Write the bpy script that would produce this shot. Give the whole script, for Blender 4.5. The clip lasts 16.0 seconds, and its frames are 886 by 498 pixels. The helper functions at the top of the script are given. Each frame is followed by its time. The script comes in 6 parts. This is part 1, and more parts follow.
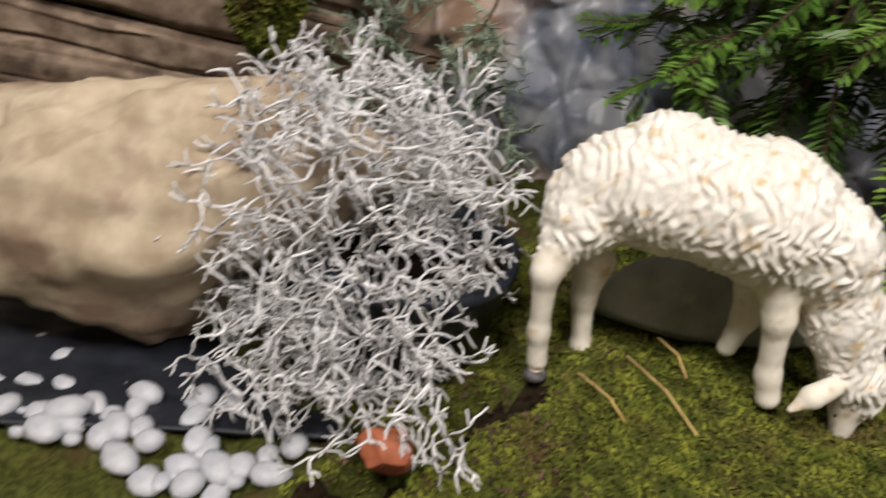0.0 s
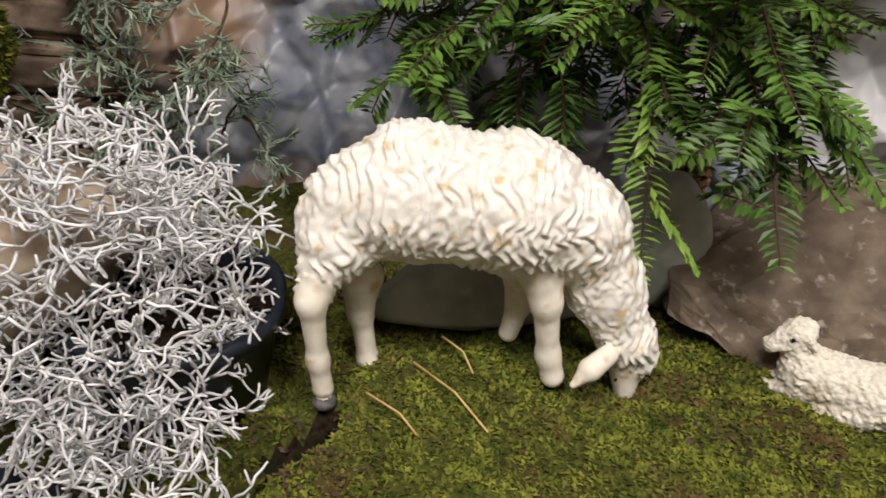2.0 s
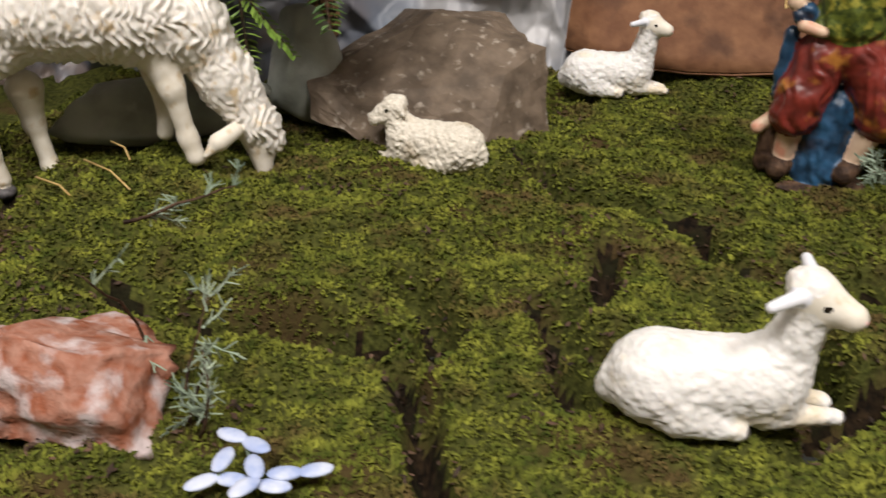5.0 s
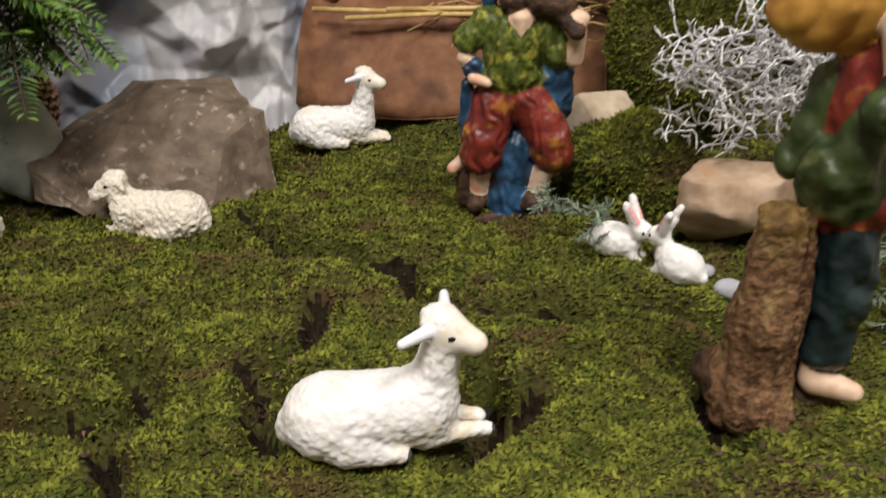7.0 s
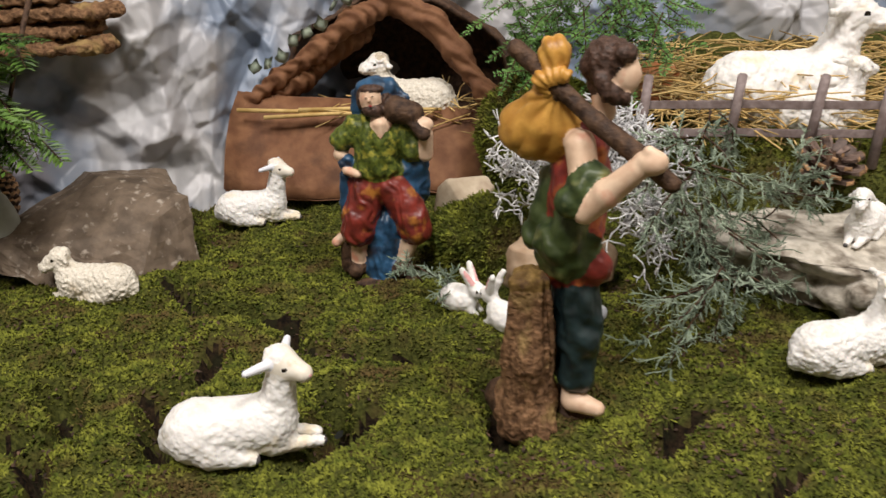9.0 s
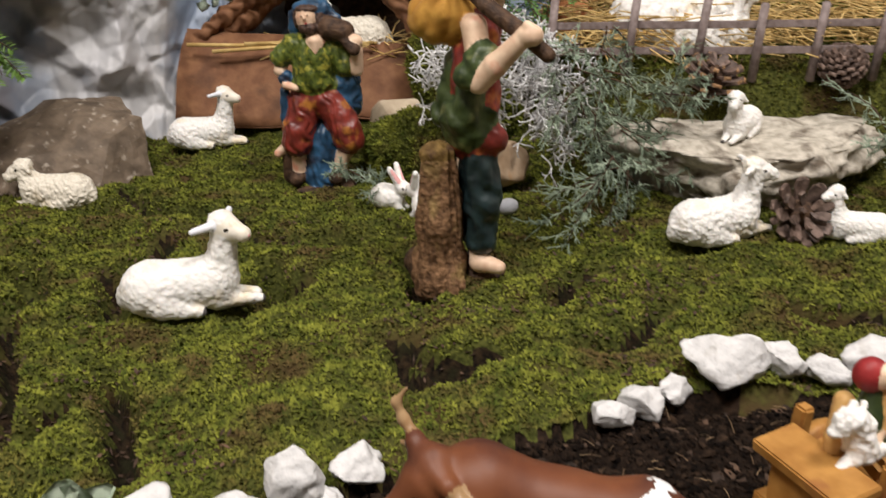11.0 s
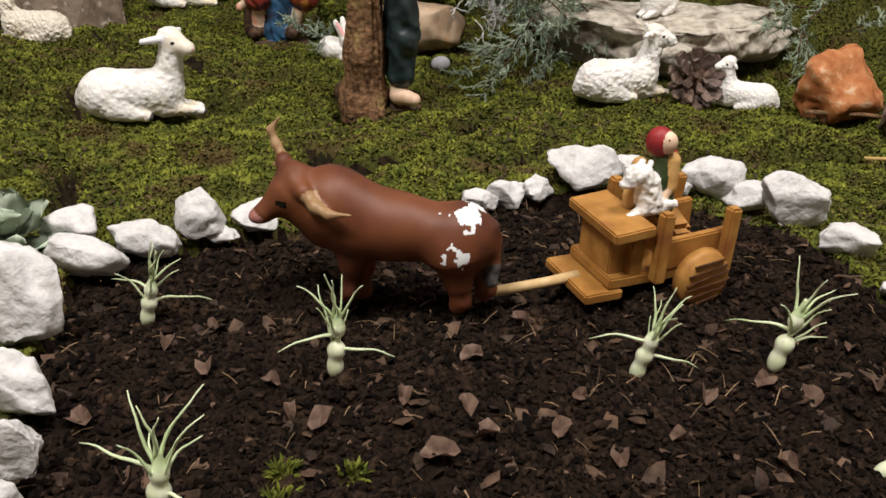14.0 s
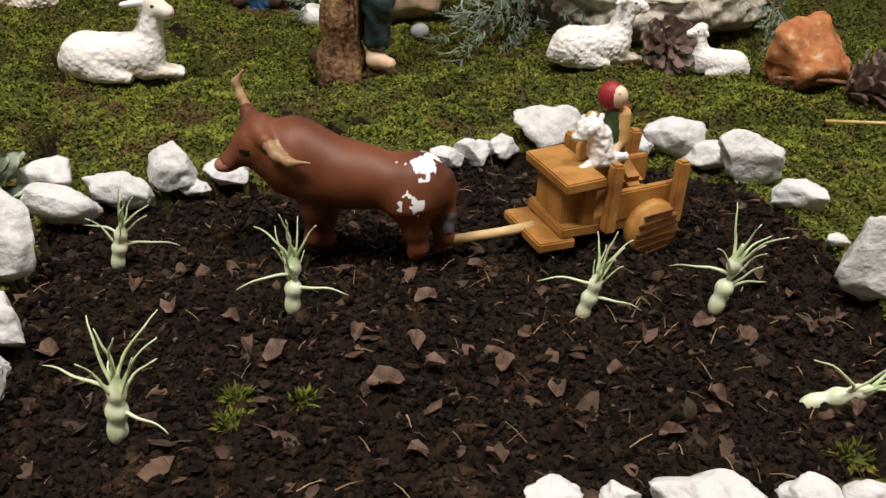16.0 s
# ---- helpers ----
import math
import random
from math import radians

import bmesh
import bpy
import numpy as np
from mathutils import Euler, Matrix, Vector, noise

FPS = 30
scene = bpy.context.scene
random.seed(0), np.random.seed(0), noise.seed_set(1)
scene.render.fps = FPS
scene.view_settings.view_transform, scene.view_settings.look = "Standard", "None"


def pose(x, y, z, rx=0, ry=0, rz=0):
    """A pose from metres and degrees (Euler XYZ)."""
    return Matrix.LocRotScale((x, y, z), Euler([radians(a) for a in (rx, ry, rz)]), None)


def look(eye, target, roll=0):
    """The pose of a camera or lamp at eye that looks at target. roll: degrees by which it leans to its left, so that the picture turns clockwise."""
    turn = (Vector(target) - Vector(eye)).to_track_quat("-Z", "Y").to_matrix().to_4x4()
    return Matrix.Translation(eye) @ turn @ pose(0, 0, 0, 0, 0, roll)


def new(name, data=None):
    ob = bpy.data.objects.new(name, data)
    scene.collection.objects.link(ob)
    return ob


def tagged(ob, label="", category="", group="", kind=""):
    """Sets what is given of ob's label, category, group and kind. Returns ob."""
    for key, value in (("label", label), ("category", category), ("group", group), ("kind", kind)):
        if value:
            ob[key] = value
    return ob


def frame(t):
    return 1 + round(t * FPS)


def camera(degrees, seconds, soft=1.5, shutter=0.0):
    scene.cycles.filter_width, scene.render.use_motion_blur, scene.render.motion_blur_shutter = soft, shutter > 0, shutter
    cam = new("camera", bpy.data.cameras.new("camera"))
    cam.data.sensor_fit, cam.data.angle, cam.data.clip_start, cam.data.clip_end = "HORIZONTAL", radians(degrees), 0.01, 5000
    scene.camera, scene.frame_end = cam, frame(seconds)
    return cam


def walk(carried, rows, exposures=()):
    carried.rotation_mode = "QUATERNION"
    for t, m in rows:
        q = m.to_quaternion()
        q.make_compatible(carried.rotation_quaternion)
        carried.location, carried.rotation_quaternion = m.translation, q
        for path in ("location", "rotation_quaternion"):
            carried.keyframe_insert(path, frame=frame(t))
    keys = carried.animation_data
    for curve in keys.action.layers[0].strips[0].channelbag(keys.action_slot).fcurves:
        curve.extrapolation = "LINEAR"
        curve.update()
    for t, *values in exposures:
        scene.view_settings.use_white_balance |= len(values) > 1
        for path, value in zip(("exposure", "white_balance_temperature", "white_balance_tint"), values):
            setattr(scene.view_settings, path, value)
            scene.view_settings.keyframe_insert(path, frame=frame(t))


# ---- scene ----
cam = camera(54.8, 16.0, shutter=0.5)
PATH = [
    (0, (0.166, 0.136, 0.34), (-0.835, 1.54, -0.675), 6.9),
    (0.5, (0.17, 0.176, 0.358), (-0.701, 1.663, -0.657), 4.7),
    (1, (0.183, 0.183, 0.363), (-0.591, 1.703, -0.681), 3.5),
    (1.5, (0.182, 0.185, 0.373), (-0.518, 1.735, -0.68), 3.0),
    (2, (0.185, 0.188, 0.367), (-0.466, 1.748, -0.701), 3.0),
    (2.5, (0.207, 0.185, 0.374), (-0.374, 1.772, -0.695), 3.4),
    (3, (0.25, 0.163, 0.371), (-0.264, 1.776, -0.693), 3.1),
    (3.2, (0.263, 0.149, 0.359), (-0.2, 1.799, -0.672), 3.3),
    (5.3, (0.479, 0.056, 0.291), (0.008, 1.721, -0.712), -1.5),
    (5.5, (0.494, 0.061, 0.295), (0.074, 1.739, -0.709), -1.6),
    (6, (0.517, 0.064, 0.293), (0.232, 1.769, -0.712), -1.6),
    (6.5, (0.538, 0.06, 0.297), (0.351, 1.788, -0.693), -1.4),
    (7, (0.552, 0.043, 0.327), (0.416, 1.796, -0.626), -1.6),
    (7.5, (0.562, 0.018, 0.362), (0.455, 1.797, -0.546), -1.6),
    (8, (0.587, -0.002, 0.38), (0.472, 1.798, -0.483), -2.1),
    (8.2, (0.607, -0.024, 0.394), (0.494, 1.782, -0.458), -2.1),
    (10.3, (0.722, -0.183, 0.368), (0.577, 1.655, -0.407), -2.2),
    (10.5, (0.719, -0.197, 0.36), (0.591, 1.636, -0.429), -2.3),
    (11, (0.716, -0.228, 0.345), (0.679, 1.59, -0.486), -1.7),
    (11.5, (0.731, -0.256, 0.333), (0.733, 1.552, -0.521), -1.3),
    (12, (0.745, -0.29, 0.319), (0.745, 1.516, -0.539), -0.9),
    (12.5, (0.774, -0.325, 0.319), (0.75, 1.473, -0.558), -0.0),
    (13, (0.792, -0.348, 0.309), (0.755, 1.442, -0.584), 0.8),
    (13.5, (0.802, -0.359, 0.299), (0.762, 1.416, -0.62), 1.7),
    (14, (0.803, -0.368, 0.289), (0.762, 1.394, -0.655), 2.2),
    (14.5, (0.805, -0.371, 0.287), (0.762, 1.383, -0.674), 2.3),
    (15, (0.814, -0.384, 0.286), (0.77, 1.366, -0.68), 2.4),
    (15.5, (0.828, -0.394, 0.284), (0.783, 1.354, -0.687), 2.4),
    (16, (0.833, -0.397, 0.282), (0.789, 1.345, -0.699), 2.4),
]
walk(cam, [(t, look(eye, target, roll)) for t, eye, target, roll in PATH])


# ---- world and light ----
world = bpy.data.worlds.new("world")
scene.world = world
world.use_nodes = True
world.node_tree.nodes["Background"].inputs[0].default_value = (1.0, 0.93, 0.84, 1)
world.node_tree.nodes["Background"].inputs[1].default_value = 0.16


def area_lamp(name, x, y, z, tx, ty, tz, w, h, power, colour):
    data = bpy.data.lights.new(name, "AREA")
    data.shape, data.size, data.size_y, data.energy, data.color = "RECTANGLE", w, h, power, colour
    ob = new(name, data)
    ob.matrix_world = look((x, y, z), (tx, ty, tz))
    return tagged(ob, "warm white ceiling light panel over the display", "lamp", kind="structure")


area_lamp("ceiling_light", 0.1, -0.75, 2.3, 0.3, 0.55, 0, 0.7, 0.5, 55, (1.0, 0.94, 0.90))
area_lamp("ceiling_light", 1.45, -0.15, 2.3, 1.0, 0.6, 0, 0.7, 0.5, 46, (1.0, 0.945, 0.91))


# ---- materials ----
def mat(name, c1, c2, size=0.01, rough=0.7, bump=0.3, c3=None, size3=0.05, amount3=0.5, island=0.0, spec=0.3, relief=0.002, trans=0.0):
    """Two mottled colours with fine relief, and a third in larger patches. size, size3: metres. island: how much each piece differs."""
    m = bpy.data.materials.new(name)
    m.use_nodes = True
    nt = m.node_tree
    n, l = nt.nodes, nt.links
    b = n["Principled BSDF"]
    co = n.new("ShaderNodeTexCoord")

    def noi(sz, detail=5):
        t = n.new("ShaderNodeTexNoise")
        t.inputs["Scale"].default_value, t.inputs["Detail"].default_value = 1 / sz, detail
        l.new(co.outputs["Object"], t.inputs["Vector"])
        return t

    def ramp(sock, lo, hi):
        r = n.new("ShaderNodeMapRange")
        r.inputs[1].default_value, r.inputs[2].default_value = lo, hi
        l.new(sock, r.inputs[0])
        return r.outputs[0]

    def mix(f, a, c):
        x = n.new("ShaderNodeMix")
        x.data_type = "RGBA"
        l.new(f, x.inputs[0])
        for sock, v in ((x.inputs[6], a), (x.inputs[7], c)):
            if isinstance(v, tuple):
                sock.default_value = (*v, 1)
            else:
                l.new(v, sock)
        return x.outputs[2]

    fine = noi(size)
    col = mix(ramp(fine.outputs["Fac"], 0.35, 0.65), c1, c2)
    if c3:
        big = noi(size3, 6)
        col = mix(ramp(big.outputs["Fac"], 0.62 - 0.25 * amount3, 0.75 - 0.25 * amount3), col, c3)
    if island:
        g = n.new("ShaderNodeNewGeometry")
        hsv = n.new("ShaderNodeHueSaturation")
        l.new(ramp(g.outputs["Random Per Island"], 0, 1), hsv.inputs["Value"])
        mr = hsv.inputs["Value"].links[0].from_node
        mr.inputs[3].default_value, mr.inputs[4].default_value = 1 - island, 1 + island
        l.new(col, hsv.inputs["Color"])
        col = hsv.outputs[0]
    l.new(col, b.inputs["Base Color"])
    b.inputs["Specular IOR Level"].default_value = spec
    b.inputs["Roughness"].default_value = rough
    if trans:
        b.inputs["Subsurface Weight"].default_value = trans
        b.inputs["Subsurface Radius"].default_value = (0.004, 0.003, 0.002)
        b.inputs["Subsurface Scale"].default_value = 1.0
    if bump:
        bp = n.new("ShaderNodeBump")
        bp.inputs["Strength"].default_value, bp.inputs["Distance"].default_value = bump, relief
        l.new(fine.outputs["Fac"], bp.inputs["Height"])
        l.new(bp.outputs[0], b.inputs["Normal"])
    return m


M = {
    "moss": mat("moss", (0.050, 0.066, 0.008), (0.192, 0.204, 0.028), 0.016, 0.85, 0.0, (0.095, 0.066, 0.022), 0.05, 0.36, 0.35, 0.2),
    "moss_ground": mat("moss_ground", (0.03, 0.034, 0.008), (0.085, 0.09, 0.02), 0.004, 0.95, 1.0, (0.06, 0.04, 0.016), 0.06, 0.4, 0, 0.1),
    "sod_edge": mat("sod_edge", (0.006, 0.0045, 0.003), (0.032, 0.020, 0.010), 0.005, 0.95, 1.0, (0.015, 0.014, 0.006), 0.02, 0.5, 0, 0.1),
    "soil": mat("soil", (0.005, 0.0034, 0.0024), (0.02, 0.012, 0.0075), 0.003, 0.95, 1.0, (0.04, 0.024, 0.015), 0.02, 0.2, 0, 0.1),
    "crumb": mat("crumb", (0.005, 0.0032, 0.0024), (0.022, 0.0135, 0.0085), 0.004, 0.95, 0.8, (0.04, 0.024, 0.014), 0.02, 0.15, 0.8, 0.1),
    "chip": mat("chip", (0.03, 0.018, 0.011), (0.09, 0.052, 0.032), 0.008, 0.75, 0.5, None, 0.05, 0.5, 0.6, 0.3),
    "fibre": mat("fibre", (0.12, 0.075, 0.04), (0.3, 0.2, 0.11), 0.01, 0.7, 0.0, None, 0.05, 0.5, 0.6),
    "leaf_dry": mat("leaf_dry", (0.12, 0.07, 0.05), (0.28, 0.19, 0.14), 0.008, 0.6, 0.4, None, 0.05, 0.5, 0.3, 0.3),
    "wool": mat("wool", (0.74, 0.70, 0.62), (0.83, 0.80, 0.745), 0.005, 0.6, 0.4, (0.60, 0.47, 0.29), 0.010, 0.2, 0, 0.4, 0.001, 0.05),
    "wool_white": mat("wool_white", (0.75, 0.73, 0.69), (0.83, 0.815, 0.785), 0.004, 0.55, 0.4, (0.75, 0.66, 0.5), 0.03, 0.2, 0, 0.4, 0.001, 0.05),
    "wool_grey": mat("wool_grey", (0.62, 0.57, 0.47), (0.78, 0.73, 0.63), 0.003, 0.8, 0.6, (0.5, 0.42, 0.3), 0.03, 0.3, 0, 0.2),
    "cream": mat("cream", (0.74, 0.68, 0.56), (0.82, 0.77, 0.67), 0.008, 0.5, 0.2, (0.58, 0.45, 0.27), 0.014, 0.12, 0, 0.4),
    "pink": mat("pink", (0.75, 0.36, 0.36), (0.85, 0.5, 0.48), 0.004, 0.5, 0.1),
    "ear": mat("ear", (0.72, 0.74, 0.8), (0.84, 0.84, 0.86), 0.006, 0.5, 0.1),
    "hoof": mat("hoof", (0.05, 0.045, 0.045), (0.13, 0.12, 0.12), 0.004, 0.6, 0.2),
    "eye": mat("eye", (0.01, 0.008, 0.006), (0.02, 0.015, 0.01), 0.004, 0.25, 0.0),
    "skin": mat("skin", (0.61, 0.41, 0.28), (0.75, 0.56, 0.40), 0.012, 0.5, 0.1, (0.65, 0.3, 0.2), 0.02, 0.15, 0, 0.4),
    "hair": mat("hair", (0.035, 0.02, 0.014), (0.09, 0.05, 0.035), 0.003, 0.5, 0.8),
    "green_cloth": mat("green_cloth", (0.04, 0.06, 0.012), (0.12, 0.15, 0.02), 0.004, 0.5, 0.4, (0.3, 0.28, 0.04), 0.008, 0.3, 0, 0.4),
    "dark_green_cloth": mat("dark_green_cloth", (0.02, 0.035, 0.012), (0.06, 0.085, 0.025), 0.012, 0.45, 0.3, (0.16, 0.17, 0.06), 0.02, 0.25, 0, 0.4),
    "red_cloth": mat("red_cloth", (0.13, 0.018, 0.014), (0.25, 0.03, 0.02), 0.008, 0.45, 0.3, (0.32, 0.1, 0.025), 0.016, 0.3, 0, 0.45),
    "red_pants": mat("red_pants", (0.10, 0.016, 0.012), (0.22, 0.03, 0.02), 0.012, 0.4, 0.2, (0.40, 0.16, 0.03), 0.018, 0.28, 0, 0.5),
    "blue_cloth": mat("blue_cloth", (0.012, 0.035, 0.07), (0.03, 0.10, 0.20), 0.012, 0.4, 0.3, (0.01, 0.015, 0.03), 0.02, 0.3, 0, 0.5),
    "teal_cloth": mat("teal_cloth", (0.008, 0.016, 0.018), (0.02, 0.04, 0.042), 0.012, 0.4, 0.3, None, 0.05, 0.5, 0, 0.5),
    "sack": mat("sack", (0.42, 0.20, 0.035), (0.62, 0.34, 0.07), 0.014, 0.45, 0.3, (0.3, 0.13, 0.02), 0.02, 0.2, 0, 0.45),
    "bark": mat("bark", (0.09, 0.046, 0.022), (0.27, 0.15, 0.075), 0.005, 0.8, 1.0, (0.30, 0.20, 0.08), 0.03, 0.3, 0, 0.25, 0.004),
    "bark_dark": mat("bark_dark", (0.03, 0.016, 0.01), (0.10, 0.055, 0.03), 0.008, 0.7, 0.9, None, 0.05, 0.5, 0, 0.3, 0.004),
    "cork": mat("cork", (0.14, 0.06, 0.028), (0.22, 0.105, 0.05), 0.02, 0.75, 0.5, (0.09, 0.04, 0.02), 0.05, 0.35, 0, 0.3, 0.004),
    "wood": mat("wood", (0.30, 0.135, 0.028), (0.44, 0.22, 0.055), 0.02, 0.55, 0.2, (0.26, 0.10, 0.03), 0.03, 0.25, 0, 0.35),
    "wood_pale": mat("wood_pale", (0.55, 0.38, 0.18), (0.66, 0.48, 0.25), 0.01, 0.6, 0.2),
    "wood_grey": mat("wood_grey", (0.16, 0.12, 0.11), (0.26, 0.21, 0.2), 0.008, 0.65, 0.4),
    "stripe": mat("stripe", (0.05, 0.02, 0.008), (0.10, 0.04, 0.015), 0.01, 0.6, 0.3),
    "ox": mat("ox", (0.115, 0.034, 0.014), (0.17, 0.056, 0.021), 0.03, 0.52, 0.05, (0.07, 0.022, 0.013), 0.045, 0.35, 0, 0.35),
    "ox_white": mat("ox_white", (0.72, 0.76, 0.78), (0.8, 0.82, 0.82), 0.01, 0.5, 0.1),
    "bark_top": mat("bark_top", (0.13, 0.075, 0.02), (0.30, 0.19, 0.06), 0.006, 0.75, 0.8, (0.08, 0.04, 0.02), 0.02, 0.3, 0, 0.3, 0.003),
    "pink_ox": mat("pink_ox", (0.30, 0.13, 0.10), (0.42, 0.20, 0.17), 0.006, 0.5, 0.1),
    "horn": mat("horn", (0.26, 0.15, 0.07), (0.38, 0.25, 0.13), 0.01, 0.4, 0.1),
    "stone_white": mat("stone_white", (0.58, 0.575, 0.57), (0.68, 0.67, 0.66), 0.006, 0.85, 0.7, (0.46, 0.44, 0.41), 0.016, 0.2, 0, 0.2, 0.003),
    "pebble_white": mat("pebble_white", (0.28, 0.29, 0.32), (0.46, 0.46, 0.48), 0.02, 0.5, 0.1, None, 0.05, 0.5, 0.25),
    "stone_brown": mat("stone_brown", (0.085, 0.062, 0.042), (0.19, 0.142, 0.10), 0.022, 0.72, 0.8, (0.36, 0.31, 0.25), 0.010, 0.12, 0, 0.35, 0.003),
    "stone_beige": mat("stone_beige", (0.34, 0.265, 0.18), (0.54, 0.45, 0.33), 0.028, 0.75, 0.8, (0.24, 0.165, 0.115), 0.06, 0.42, 0, 0.3, 0.003),
    "stone_tan": mat("stone_tan", (0.30, 0.20, 0.12), (0.48, 0.36, 0.25), 0.02, 0.75, 0.5, (0.40, 0.2, 0.06), 0.04, 0.25, 0, 0.3, 0.003),
    "stone_slab": mat("stone_slab", (0.36, 0.325, 0.265), (0.58, 0.535, 0.455), 0.010, 0.85, 1.0, (0.12, 0.095, 0.07), 0.03, 0.36, 0, 0.25, 0.004),
    "stone_grey": mat("stone_grey", (0.25, 0.265, 0.23), (0.40, 0.42, 0.37), 0.03, 0.7, 0.4, (0.4, 0.4, 0.37), 0.02, 0.12, 0, 0.3),
    "stone_orange": mat("stone_orange", (0.34, 0.11, 0.035), (0.50, 0.22, 0.085), 0.012, 0.75, 0.7, (0.6, 0.42, 0.27), 0.012, 0.15, 0, 0.3, 0.003),
    "stone_rose": mat("stone_rose", (0.28, 0.09, 0.045), (0.42, 0.22, 0.16), 0.009, 0.8, 0.9, (0.55, 0.46, 0.45), 0.022, 0.4, 0, 0.3, 0.003),
    "stone_layer": mat("stone_layer", (0.12, 0.082, 0.056), (0.28, 0.21, 0.155), 0.02, 0.8, 0.7, (0.10, 0.07, 0.05), 0.03, 0.3, 0, 0.3, 0.004),
    "needle": mat("needle", (0.042, 0.10, 0.012), (0.115, 0.205, 0.032), 0.05, 0.45, 0.0, None, 0.05, 0.5, 0.45, 0.4),
    "needle_light": mat("needle_light", (0.15, 0.27, 0.04), (0.24, 0.36, 0.07), 0.05, 0.45, 0.0, None, 0.05, 0.5, 0.3, 0.4),
    "cypress": mat("cypress", (0.17, 0.225, 0.16), (0.30, 0.36, 0.27), 0.03, 0.7, 0.0, None, 0.05, 0.5, 0.35, 0.2),
    "silver": mat("silver", (0.55, 0.55, 0.56), (0.74, 0.73, 0.73), 0.02, 0.8, 0.0, None, 0.05, 0.5, 0.25, 0.2),
    "fern": mat("fern", (0.075, 0.17, 0.035), (0.14, 0.27, 0.07), 0.02, 0.5, 0.0, None, 0.05, 0.5, 0.4),
    "straw": mat("straw", (0.42, 0.27, 0.09), (0.66, 0.48, 0.2), 0.02, 0.6, 0.0, None, 0.05, 0.5, 0.4),
    "cone": mat("cone", (0.07, 0.045, 0.035), (0.18, 0.125, 0.10), 0.006, 0.6, 0.4, None, 0.05, 0.5, 0.4),
    "cone_tip": mat("cone_tip", (0.2, 0.11, 0.05), (0.34, 0.2, 0.1), 0.006, 0.6, 0.3, None, 0.05, 0.5, 0.3),
    "pot": mat("pot", (0.012, 0.016, 0.024), (0.022, 0.028, 0.04), 0.02, 0.35, 0.05),
    "liner": mat("liner", (0.012, 0.014, 0.018), (0.02, 0.022, 0.03), 0.02, 0.4, 0.3),
    "terracotta": mat("terracotta", (0.32, 0.09, 0.04), (0.42, 0.14, 0.07), 0.01, 0.7, 0.3),
    "sprout": mat("sprout", (0.50, 0.62, 0.33), (0.74, 0.81, 0.57), 0.03, 0.4, 0.05, None, 0.05, 0.5, 0.15, 0.4, 0.001, 0.1),
    "bulb": mat("bulb", (0.68, 0.76, 0.48), (0.84, 0.88, 0.7), 0.008, 0.3, 0.05, None, 0.05, 0.5, 0.1, 0.5, 0.001, 0.1),
    "felt_leaf": mat("felt_leaf", (0.42, 0.49, 0.38), (0.58, 0.65, 0.53), 0.01, 0.75, 0.3),
    "blue_petal": mat("blue_petal", (0.34, 0.42, 0.66), (0.60, 0.65, 0.78), 0.01, 0.5, 0.1),
    "red_hood": mat("red_hood", (0.22, 0.015, 0.018), (0.32, 0.03, 0.03), 0.008, 0.5, 0.2),
    "yellow_cloth": mat("yellow_cloth", (0.5, 0.27, 0.09), (0.62, 0.38, 0.14), 0.008, 0.5, 0.2),
    "room_wall": mat("room_wall", (0.5, 0.45, 0.38), (0.56, 0.5, 0.43), 0.2, 0.9, 0.1),
    "room_floor": mat("room_floor", (0.2, 0.15, 0.1), (0.28, 0.21, 0.15), 0.1, 0.6, 0.1),
    "cloth": mat("cloth", (0.03, 0.035, 0.03), (0.05, 0.05, 0.045), 0.02, 0.9, 0.3),
}


